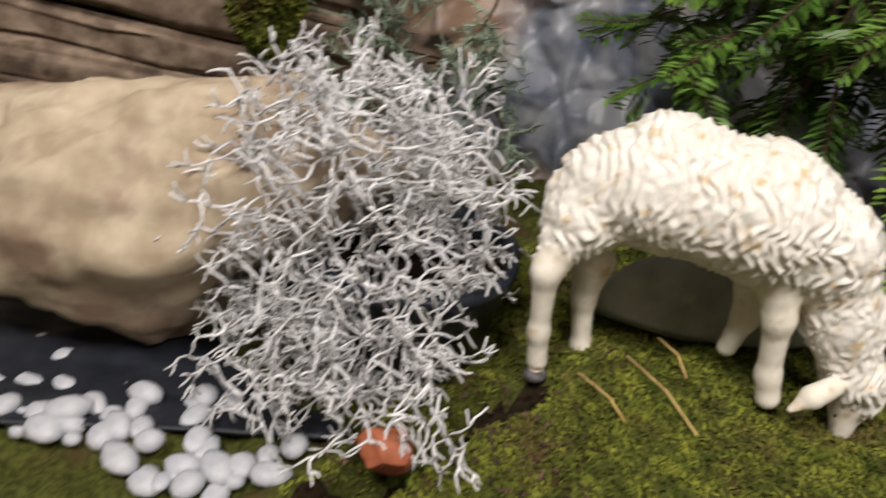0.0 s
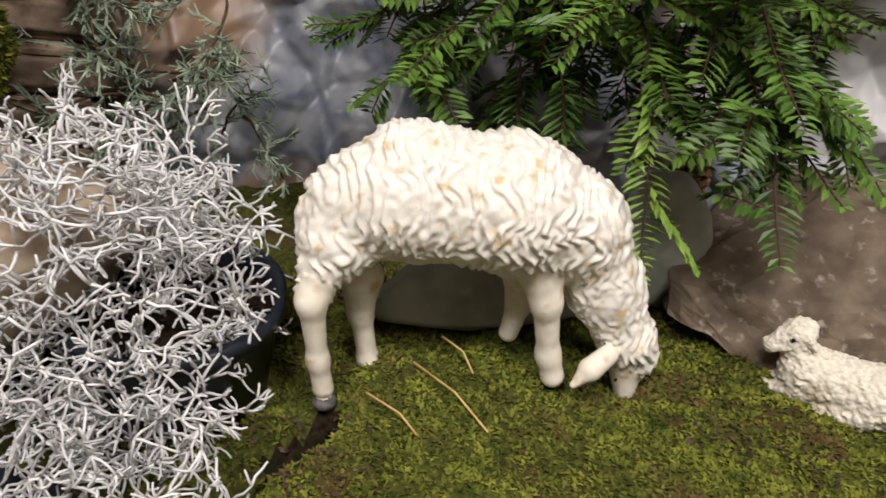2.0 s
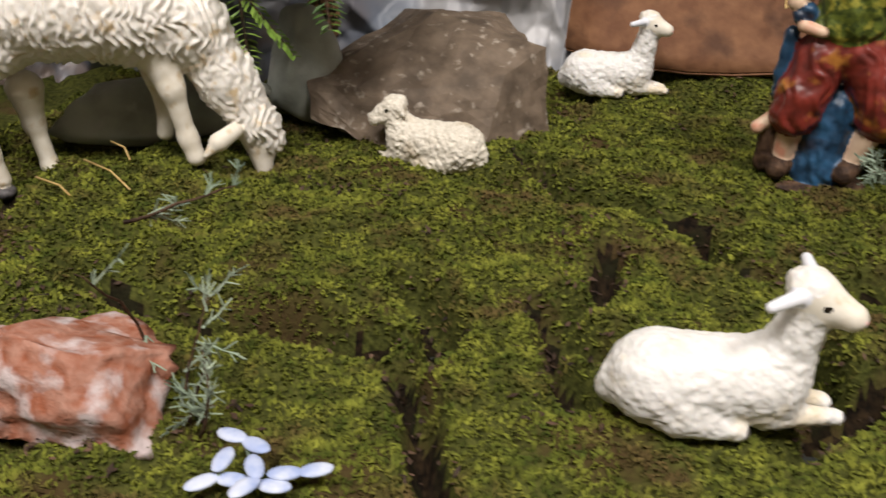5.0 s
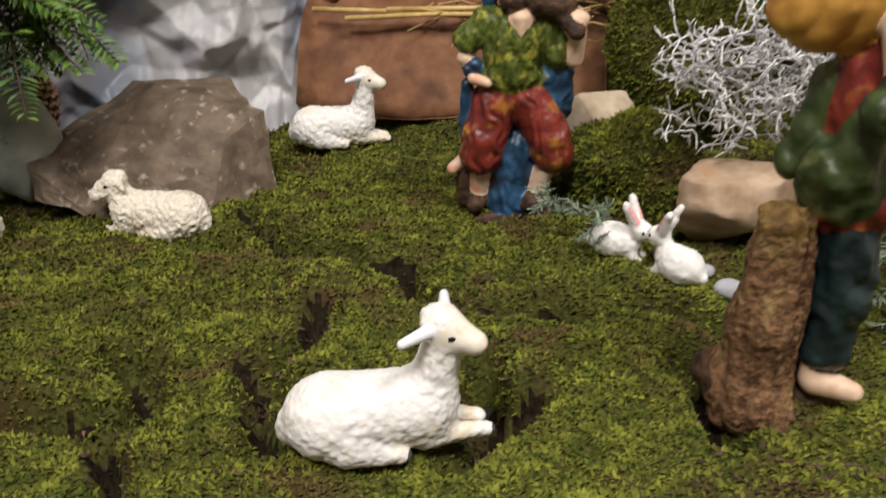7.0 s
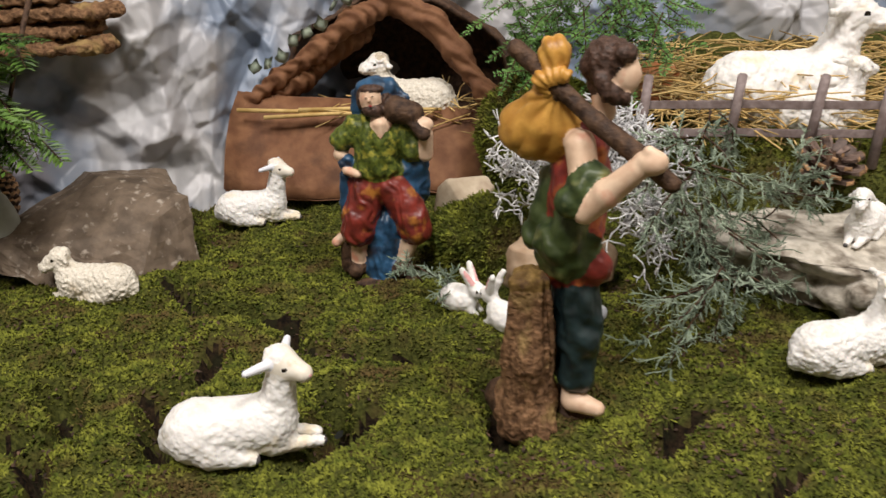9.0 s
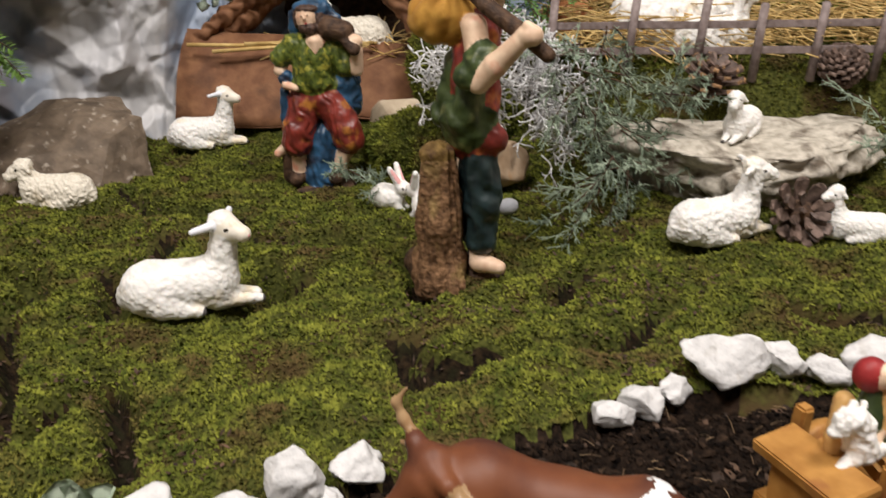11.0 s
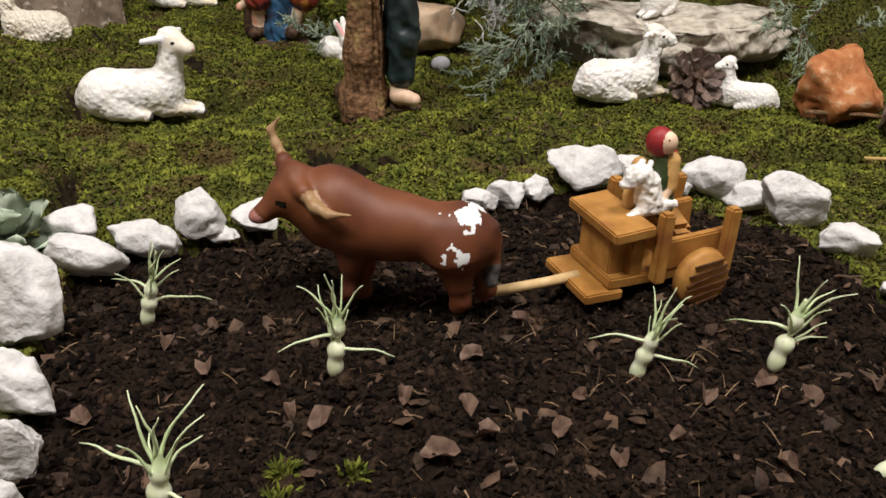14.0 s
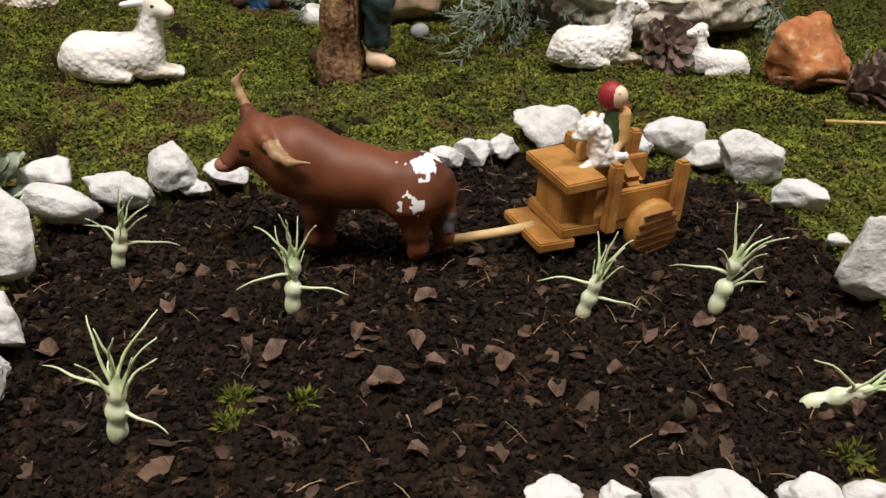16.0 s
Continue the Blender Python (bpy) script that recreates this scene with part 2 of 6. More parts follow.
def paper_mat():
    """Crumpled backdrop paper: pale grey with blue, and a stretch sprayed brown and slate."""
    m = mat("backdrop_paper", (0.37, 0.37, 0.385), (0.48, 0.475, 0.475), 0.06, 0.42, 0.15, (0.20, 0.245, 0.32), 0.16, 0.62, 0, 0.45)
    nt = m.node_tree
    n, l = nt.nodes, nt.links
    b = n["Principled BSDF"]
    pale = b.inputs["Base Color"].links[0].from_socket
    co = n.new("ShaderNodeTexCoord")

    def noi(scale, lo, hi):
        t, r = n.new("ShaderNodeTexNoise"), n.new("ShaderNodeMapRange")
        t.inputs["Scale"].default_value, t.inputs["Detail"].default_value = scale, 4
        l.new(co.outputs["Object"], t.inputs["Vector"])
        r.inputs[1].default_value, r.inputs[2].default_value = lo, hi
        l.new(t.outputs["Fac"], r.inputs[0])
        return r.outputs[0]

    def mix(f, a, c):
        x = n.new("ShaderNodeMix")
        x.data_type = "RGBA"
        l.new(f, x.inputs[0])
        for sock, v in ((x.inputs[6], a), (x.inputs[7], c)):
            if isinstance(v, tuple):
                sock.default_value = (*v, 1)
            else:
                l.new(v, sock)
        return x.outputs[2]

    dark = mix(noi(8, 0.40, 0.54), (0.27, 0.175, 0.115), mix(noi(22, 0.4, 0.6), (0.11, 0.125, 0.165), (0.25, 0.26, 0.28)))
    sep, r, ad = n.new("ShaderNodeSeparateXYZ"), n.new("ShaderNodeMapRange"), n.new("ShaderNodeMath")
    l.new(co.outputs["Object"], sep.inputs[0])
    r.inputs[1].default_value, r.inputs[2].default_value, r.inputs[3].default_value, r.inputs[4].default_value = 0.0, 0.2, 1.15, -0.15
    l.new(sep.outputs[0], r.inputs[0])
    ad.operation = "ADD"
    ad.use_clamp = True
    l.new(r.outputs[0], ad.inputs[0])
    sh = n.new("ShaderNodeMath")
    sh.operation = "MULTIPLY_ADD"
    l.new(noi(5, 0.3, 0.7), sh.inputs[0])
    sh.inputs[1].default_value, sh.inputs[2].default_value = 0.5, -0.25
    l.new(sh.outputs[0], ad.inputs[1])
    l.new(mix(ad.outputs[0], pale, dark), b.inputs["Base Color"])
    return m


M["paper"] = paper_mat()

# ---- tools ----
TAB = np.random.RandomState(7).rand(64, 64, 64)


def vnoise(p, size):
    """Smooth noise from 0 to 1 at the points p (n, 3)."""
    q = np.asarray(p, float) / size
    i = np.floor(q).astype(int)
    f = q - i
    f = f * f * (3 - 2 * f)
    out = 0
    for a in (0, 1):
        for b in (0, 1):
            for c in (0, 1):
                w = (f[:, 0] if a else 1 - f[:, 0]) * (f[:, 1] if b else 1 - f[:, 1]) * (f[:, 2] if c else 1 - f[:, 2])
                out = out + w * TAB[(i[:, 0] + a) % 64, (i[:, 1] + b) % 64, (i[:, 2] + c) % 64]
    return out


def sstep(a, b, x):
    t = np.clip((x - a) / (b - a), 0, 1)
    return t * t * (3 - 2 * t)


def raw(name, verts, faces, mats, parent=None, label="", smooth=True, idx=None):
    """One mesh object from plain lists."""
    me = bpy.data.meshes.new(name)
    if isinstance(faces, np.ndarray):
        nf, k = faces.shape
        me.vertices.add(len(verts))
        me.vertices.foreach_set("co", np.asarray(verts, np.float32).ravel())
        me.loops.add(nf * k)
        me.loops.foreach_set("vertex_index", faces.astype(np.int32).ravel())
        me.polygons.add(nf)
        me.polygons.foreach_set("loop_start", np.arange(0, nf * k, k, dtype=np.int32))
        me.update(calc_edges=True)
    else:
        me.from_pydata(verts, [], faces)
    for m in mats if isinstance(mats, (list, tuple)) else [mats]:
        me.materials.append(m)
    if idx is not None:
        me.polygons.foreach_set("material_index", np.asarray(idx, np.int32))
    me.polygons.foreach_set("use_smooth", np.full(len(me.polygons), smooth))
    me.update()
    ob = new(name, me)
    if parent:
        ob.parent = parent
    if label:
        ob["label"] = label
    if name in ("needle_spray", "young_spray", "limb", "foliage", "stem", "moss_fur", "scale_spiral", "scale_tip", "twig_cushion"):
        ob["kind"] = "stuff"
    return ob


def part(name, bm, material, parent, label="", smooth=False):
    """Links a bmesh as one mesh under a thing or a part."""
    me = bpy.data.meshes.new(name)
    bm.to_mesh(me)
    bm.free()
    me.materials.append(material)
    me.polygons.foreach_set("use_smooth", np.full(len(me.polygons), smooth))
    ob = new(name, me)
    if parent:
        ob.parent = parent
    if label:
        ob["label"] = label
    return ob


def thing(name, m, label, category, group="", kind=""):
    ob = new(name)
    ob.empty_display_size = 0.02
    ob.matrix_world = m
    return tagged(ob, label, category, group, kind)


def plank(sx, sy, sz, m=None, bev=0.001, rough=0.0):
    """A bevelled board as a bmesh."""
    bm = bmesh.new()
    bmesh.ops.create_cube(bm, size=1)
    bmesh.ops.scale(bm, vec=(sx, sy, sz), verts=bm.verts)
    bmesh.ops.bevel(bm, geom=bm.edges[:], offset=bev, segments=2, affect="EDGES")
    if rough:
        for v in bm.verts:
            v.co += Vector((random.uniform(-rough, rough), random.uniform(-rough, rough), random.uniform(-rough, rough)))
    if m:
        bmesh.ops.transform(bm, matrix=m, verts=bm.verts)
    return bm


def tube(acc, pts, r0, r1, sides=4):
    """Adds a tapering tube along pts to acc = (verts, faces)."""
    V, Fs = acc
    pts = [Vector(p) for p in pts]
    base = len(V)
    n = len(pts)
    for i, p in enumerate(pts):
        d = (pts[min(i + 1, n - 1)] - pts[max(i - 1, 0)]).normalized()
        u = d.cross(Vector((0.3, 0.5, 0.81))).normalized()
        w = d.cross(u)
        r = r0 + (r1 - r0) * i / (n - 1)
        for k in range(sides):
            a = 2 * math.pi * k / sides
            V.append(tuple(p + r * (math.cos(a) * u + math.sin(a) * w)))
    for i in range(n - 1):
        for k in range(sides):
            a, b = base + i * sides + k, base + i * sides + (k + 1) % sides
            Fs.append((a, b, b + sides, a + sides))
    Fs.append(tuple(base + k for k in reversed(range(sides))))
    Fs.append(tuple(base + (n - 1) * sides + k for k in range(sides)))


def needle(acc, p, d, up, length, width):
    """Adds one flat, slightly folded needle or small leaf."""
    V, Fs = acc
    p, d = Vector(p), Vector(d).normalized()
    s = d.cross(Vector(up)).normalized() * width / 2
    k = len(V)
    mid = p + d * length * 0.55
    lift = s.cross(d).normalized() * width * 0.25
    V.extend([tuple(p), tuple(mid + s + lift), tuple(p + d * length), tuple(mid - s + lift), tuple(mid)])
    Fs.extend([(k, k + 1, k + 4), (k + 1, k + 2, k + 4), (k + 2, k + 3, k + 4), (k + 3, k, k + 4)])


def nets(vals, origin, h):
    """The zero surface of a grid of distances, as vertices and quads."""
    s = vals < 0
    sh = np.array(vals.shape) - 1
    corners = [(a, b, c) for a in (0, 1) for b in (0, 1) for c in (0, 1)]
    cs = [s[a:a + sh[0], b:b + sh[1], c:c + sh[2]] for a, b, c in corners]
    anyc, allc = np.logical_or.reduce(cs), np.logical_and.reduce(cs)
    cells = np.argwhere(anyc & ~allc)
    index = -np.ones(sh, int)
    index[tuple(cells.T)] = np.arange(len(cells))
    acc, cnt = np.zeros((len(cells), 3)), np.zeros(len(cells))
    cv = [vals[cells[:, 0] + a, cells[:, 1] + b, cells[:, 2] + c] for a, b, c in corners]
    for i, ca in enumerate(corners):
        for j, cb in enumerate(corners):
            if j > i and sum(x != y for x, y in zip(ca, cb)) == 1:
                cross = (cv[i] < 0) != (cv[j] < 0)
                t = np.where(cross, cv[i] / np.where(cross, cv[i] - cv[j], 1), 0)[:, None]
                acc += np.where(cross[:, None], np.array(ca) + t * (np.array(cb) - np.array(ca)), 0)
                cnt += cross
    verts = (cells + acc / cnt[:, None]) * h + origin
    quads = []
    for ax in range(3):
        o1, o2 = (ax + 1) % 3, (ax + 2) % 3
        lo = [slice(None)] * 3
        hi = [slice(None)] * 3
        lo[ax], hi[ax] = slice(0, -1), slice(1, None)
        e = np.argwhere(s[tuple(lo)] != s[tuple(hi)])
        e = e[(e[:, o1] > 0) & (e[:, o2] > 0) & (e[:, o1] < sh[o1]) & (e[:, o2] < sh[o2])]
        first = s[tuple(e.T)]

        def at(d1, d2):
            c = e.copy()
            c[:, o1] += d1
            c[:, o2] += d2
            return index[tuple(c.T)]
        q = np.stack([at(-1, -1), at(0, -1), at(0, 0), at(-1, 0)], 1)
        q[~first] = q[~first][:, ::-1]
        quads.append(q)
    return verts, np.concatenate(quads)


def normals(verts, quads):
    n = np.cross(verts[quads[:, 2]] - verts[quads[:, 0]], verts[quads[:, 3]] - verts[quads[:, 1]])
    out = np.zeros_like(verts)
    for k in range(4):
        np.add.at(out, quads[:, k], n)
    return out / (np.linalg.norm(out, axis=1, keepdims=True) + 1e-12)


def cap(a, b, ra, rb, m, k=1.0):
    return ("cap", np.array(a, float), np.array(b, float), ra, rb, m, k)


def ell(c, r, m, k=1.0, rz=0.0):
    return ("ell", np.array(c, float), np.array(r, float), radians(rz), 0, m, k)


def sculpt(name, prims, h, blend, label="", category="", group="", relief=None, m=None, kind=""):
    """One solid mesh from rounded forms that flow into each other. Each form brings its own paint."""
    lo = np.min([np.minimum(p[1] - max(p[3], p[4]), p[2] - max(p[3], p[4])) if p[0] == "cap" else p[1] - p[2].max() for p in prims], 0) - 3 * h
    hi = np.max([np.maximum(p[1] + max(p[3], p[4]), p[2] + max(p[3], p[4])) if p[0] == "cap" else p[1] + p[2].max() for p in prims], 0) + 3 * h
    ax = [np.arange(lo[i], hi[i] + h, h) for i in range(3)]
    shape = tuple(len(a) for a in ax)

    def dist(p, X, Y, Z):
        if p[0] == "cap":
            a, ba = p[1], p[2] - p[1]
            t = np.clip(((X - a[0]) * ba[0] + (Y - a[1]) * ba[1] + (Z - a[2]) * ba[2]) / (ba @ ba + 1e-12), 0, 1)
            return np.sqrt((X - a[0] - t * ba[0]) ** 2 + (Y - a[1] - t * ba[1]) ** 2 + (Z - a[2] - t * ba[2]) ** 2) - (p[3] + t * (p[4] - p[3]))
        c, s = math.cos(p[3]), math.sin(p[3])
        x, y, z = X - p[1][0], Y - p[1][1], Z - p[1][2]
        x, y = c * x + s * y, -s * x + c * y
        q = np.sqrt((x / p[2][0]) ** 2 + (y / p[2][1]) ** 2 + (z / p[2][2]) ** 2)
        return (q - 1) * p[2].min()

    X, Y, Z = ax[0][:, None, None], ax[1][None, :, None], ax[2][None, None, :]
    d = np.full(shape, 9.0)
    for p in prims:
        e = dist(p, X, Y, Z)
        k = blend * p[6]
        g = np.clip(0.5 + 0.5 * (e - d) / k, 0, 1)
        d = e * (1 - g) + d * g - k * g * (1 - g)
    verts, quads = nets(d, lo, h)
    mats = []
    for p in prims:
        if p[5] not in mats:
            mats.append(p[5])
    cen = verts[quads].mean(1)
    ds = np.stack([dist(p, cen[:, 0], cen[:, 1], cen[:, 2]) for p in prims])
    which = np.argmin(ds, 0)
    idx = np.array([mats.index(p[5]) for p in prims])[which]
    if relief:
        nor = normals(verts, quads)
        vm = np.zeros(len(verts), int)
        for k in range(4):
            vm[quads[:, k]] = idx
        verts = verts + nor * relief(verts, [mats[i] for i in range(len(mats))], vm)[:, None]
    ob = raw(name, verts, quads, [M[x] for x in mats], idx=idx)
    if m is not None:
        ob.matrix_world = m
    return tagged(ob, label, category, group, kind)


def rock(name, x, y, z, dims, seed, material, label, rz=0.0, planes=12, rough=0.04, cut=0.72, tilt=0.0, category="stone", group="", sub=4, shade=True, flat=0.0):
    """A broken stone: a ball cut by random planes, roughened. z is its lowest point."""
    rs = np.random.RandomState(seed)
    bm = bmesh.new()
    bmesh.ops.create_icosphere(bm, subdivisions=sub, radius=1)
    P = np.array([v.co[:] for v in bm.verts])
    for _ in range(planes):
        n = rs.normal(size=3)
        n /= np.linalg.norm(n)
        dd = rs.uniform(cut - 0.12, cut + 0.2)
        over = P @ n - dd
        P -= np.where(over > 0, over, 0)[:, None] * n * 0.96
    P += (P / np.linalg.norm(P, axis=1, keepdims=True)) * ((vnoise(P + seed, 0.35) - 0.5) * rough * 2 + (vnoise(P + seed, 0.12) - 0.5) * rough)[:, None]
    P *= np.array(dims) / 2 / np.abs(P).max(0)
    mat3 = np.array(Euler((radians(tilt), 0, radians(rz))).to_matrix())
    P = P @ mat3.T
    P[:, 2] -= P[:, 2].min()
    if flat:
        top = flat * P[:, 2].max() * (0.9 + 0.2 * vnoise(P + seed, 0.03))
        P[:, 2] = np.where(P[:, 2] > top, top + (P[:, 2] - top) * 0.12, P[:, 2])
    for v, p in zip(bm.verts, P):
        v.co = p
    ob = part(name, bm, material, None, smooth=shade)
    ob.matrix_world = pose(x, y, z)
    return tagged(ob, label, category, group)


# ---- the ground ----
BED = [(0.545, 0.125), (0.60, 0.16), (0.66, 0.195), (0.77, 0.235), (0.87, 0.275), (0.98, 0.268), (1.06, 0.225), (1.09, 0.15), (1.095, 0.03), (1.04, -0.09), (0.90, -0.125), (0.80, -0.20), (0.66, -0.20), (0.595, -0.08), (0.565, 0.02)]
# The dark seams between the sods: polylines on the plan.
SEAMS = [[(0.33, 0.70), (0.381, 0.647), (0.476, 0.62), (0.497, 0.568), (0.56, 0.562), (0.66, 0.575), (0.72, 0.53)],
         [(0.32, 0.42), (0.345, 0.37), (0.374, 0.315), (0.40, 0.20)], [(0.385, 0.49), (0.41, 0.47), (0.44, 0.455)],
         [(-0.06, 0.30), (-0.035, 0.47), (-0.02, 0.51)], [(0.575, 0.47), (0.55, 0.435), (0.525, 0.40)], [(0.30, 0.50), (0.335, 0.455), (0.33, 0.42)], [(0.10, 0.44), (0.20, 0.425), (0.30, 0.44)], [(0.40, 0.20), (0.43, 0.28)], [(0.50, 0.20), (0.47, 0.28), (0.44, 0.33)], [(1.0, 0.40), (1.08, 0.38), (1.2, 0.39)], [(0.66, 0.36), (0.70, 0.33), (0.78, 0.34)], [(0.78, 0.34), (0.85, 0.36), (0.90, 0.42)],
         [(0.419, 0.564), (0.420, 0.519), (0.395, 0.485), (0.400, 0.454), (0.419, 0.426)], [(0.541, 0.499), (0.552, 0.467), (0.538, 0.428)], [(0.799, 0.430), (0.824, 0.469), (0.852, 0.475)], [(0.672, 0.503), (0.676, 0.457), (0.683, 0.429)], [(0.682, 0.365), (0.666, 0.342), (0.685, 0.306), (0.725, 0.327)]]


def in_bed(x, y):
    inside = np.zeros(np.shape(x), bool)
    n = len(BED)
    for i in range(n):
        (x0, y0), (x1, y1) = BED[i], BED[(i + 1) % n]
        c = (y0 > y) != (y1 > y)
        xi = x0 + (y - y0) / (y1 - y0 if y1 != y0 else 1e-9) * (x1 - x0)
        inside ^= c & (x < xi)
    return inside


def edge_dist(x, y, lines):
    d = np.full(np.shape(x), 9.0)
    for line in lines:
        for (x0, y0), (x1, y1) in zip(line[:-1], line[1:]):
            t = np.clip(((x - x0) * (x1 - x0) + (y - y0) * (y1 - y0)) / ((x1 - x0) ** 2 + (y1 - y0) ** 2), 0, 1)
            d = np.minimum(d, np.hypot(x - x0 - t * (x1 - x0), y - y0 - t * (y1 - y0)))
    return d


def ground(x, y):
    """The height of the sods at a place on the plan."""
    x, y = np.asarray(x, float), np.asarray(y, float)
    p = np.stack([x.ravel(), y.ravel(), np.zeros(x.size)], 1)
    n = ((vnoise(p, 0.07) - 0.5) * 0.015 + (vnoise(p + 9, 0.026) - 0.5) * 0.014 + (vnoise(p + 7, 0.011) - 0.5) * 0.009).reshape(x.shape)
    z = n + 0.016 * np.exp(-(((x - 0.05) / 0.13) ** 2 + ((y - 0.57) / 0.09) ** 2))
    z = z + 0.12 * sstep(0.68, 0.76, y) * sstep(0.82, 0.95, x)
    z = z + 0.05 * np.exp(-(((x - 0.675) / 0.045) ** 2 + ((y - 0.755) / 0.06) ** 2) ** 2)
    z = z + 0.03 * sstep(0.88, 0.95, y) * sstep(0.3, 0.36, x)
    wob = (vnoise(p + 3, 0.03).reshape(x.shape) - 0.5) * 0.016
    z = z - 0.040 * np.exp(-((edge_dist(x, y, SEAMS) + wob * 0.7) / 0.010) ** 2)
    d = edge_dist(x, y, [BED + [BED[0]]])
    soil = -0.004 + (vnoise(p + 5, 0.05).reshape(x.shape) - 0.5) * 0.016 + (vnoise(p + 5, 0.014).reshape(x.shape) - 0.5) * 0.011
    z = np.where(in_bed(x, y), soil - 0.008 * np.exp(-(d / 0.01) ** 2), z)
    dip = sstep(-0.07, -0.10, x) * sstep(0.44, 0.40, y)
    return z - 0.02 * dip


def gz(x, y):
    return float(ground(np.array([x]), np.array([y]))[0])


def build_ground():
    x0, x1, y0, y1, st = -0.75, 1.55, -0.45, 1.3, 0.005
    xs, ys = np.arange(x0, x1 + st, st), np.arange(y0, y1 + st, st)
    X, Y = np.meshgrid(xs, ys, indexing="ij")
    Z = ground(X, Y)
    nx, ny = X.shape
    V = np.stack([X.ravel(), Y.ravel(), Z.ravel()], 1)
    i, j = np.meshgrid(np.arange(nx - 1), np.arange(ny - 1), indexing="ij")
    a = (i * ny + j).ravel()
    Fq = np.stack([a, a + ny, a + ny + 1, a + 1], 1)
    c = V[Fq].mean(1)
    idx = in_bed(c[:, 0], c[:, 1]).astype(int)
    seam = edge_dist(c[:, 0], c[:, 1], SEAMS) + 0.016 * (vnoise(c * np.array([1, 1, 0]) + 3, 0.02) - 0.5) < 0.006
    idx[(idx == 0) & seam] = 2
    ob = raw("ground", V, Fq, [M["moss_ground"], M["soil"], M["sod_edge"]], idx=idx)
    tagged(ob, "display ground of green moss sods round a dark soil bed", "ground", kind="structure")


build_ground()


def moss_fronds(n):
    """Tiny feathery shoots all over the sods."""
    rs = np.random.RandomState(3)
    x, y = rs.uniform(-0.35, 1.35, n), rs.uniform(0.0, 1.08, n)
    keep = ~in_bed(x, y) & (edge_dist(x, y, SEAMS) + 0.016 * (vnoise(np.stack([x, y, 0 * x], 1) + 3, 0.02) - 0.5) > 0.0085) & ~((x < -0.07) & (y < 0.42))
    keep &= ~((y < 0.12) & (x < 0.45)) & ~((x < -0.12) & (y > 0.38))
    x, y = x[keep], y[keep]
    n = len(x)
    z = ground(x, y)
    p = np.stack([x, y, z], 1)
    az, el_ = rs.uniform(0, 2 * np.pi, n), rs.uniform(0.1, 1.2, n)
    d = np.stack([np.cos(az) * np.cos(el_), np.sin(az) * np.cos(el_), np.sin(el_)], 1)
    side = np.stack([-np.sin(az), np.cos(az), rs.uniform(-0.5, 0.5, n)], 1)
    ln = rs.uniform(0.003, 0.0075, n)[:, None]
    wd = rs.uniform(0.0006, 0.0016, n)[:, None]
    p = p - d * ln * 0.2
    mid = p + d * ln * 0.5
    tip = p + d * ln - np.array([0, 0, 1]) * ln * 0.18
    V = np.stack([p, mid + side * wd, tip, mid - side * wd], 1).reshape(-1, 3)
    k = np.arange(n)[:, None] * 4
    Fq = np.concatenate([k + np.array([[0, 1, 2]]), k + np.array([[0, 2, 3]])], 1).reshape(-1, 3)
    ob = raw("moss", V, Fq, M["moss"], smooth=False)
    tagged(ob, "feathery green and olive moss shoots on the sods", "moss", kind="stuff")


moss_fronds(520000)


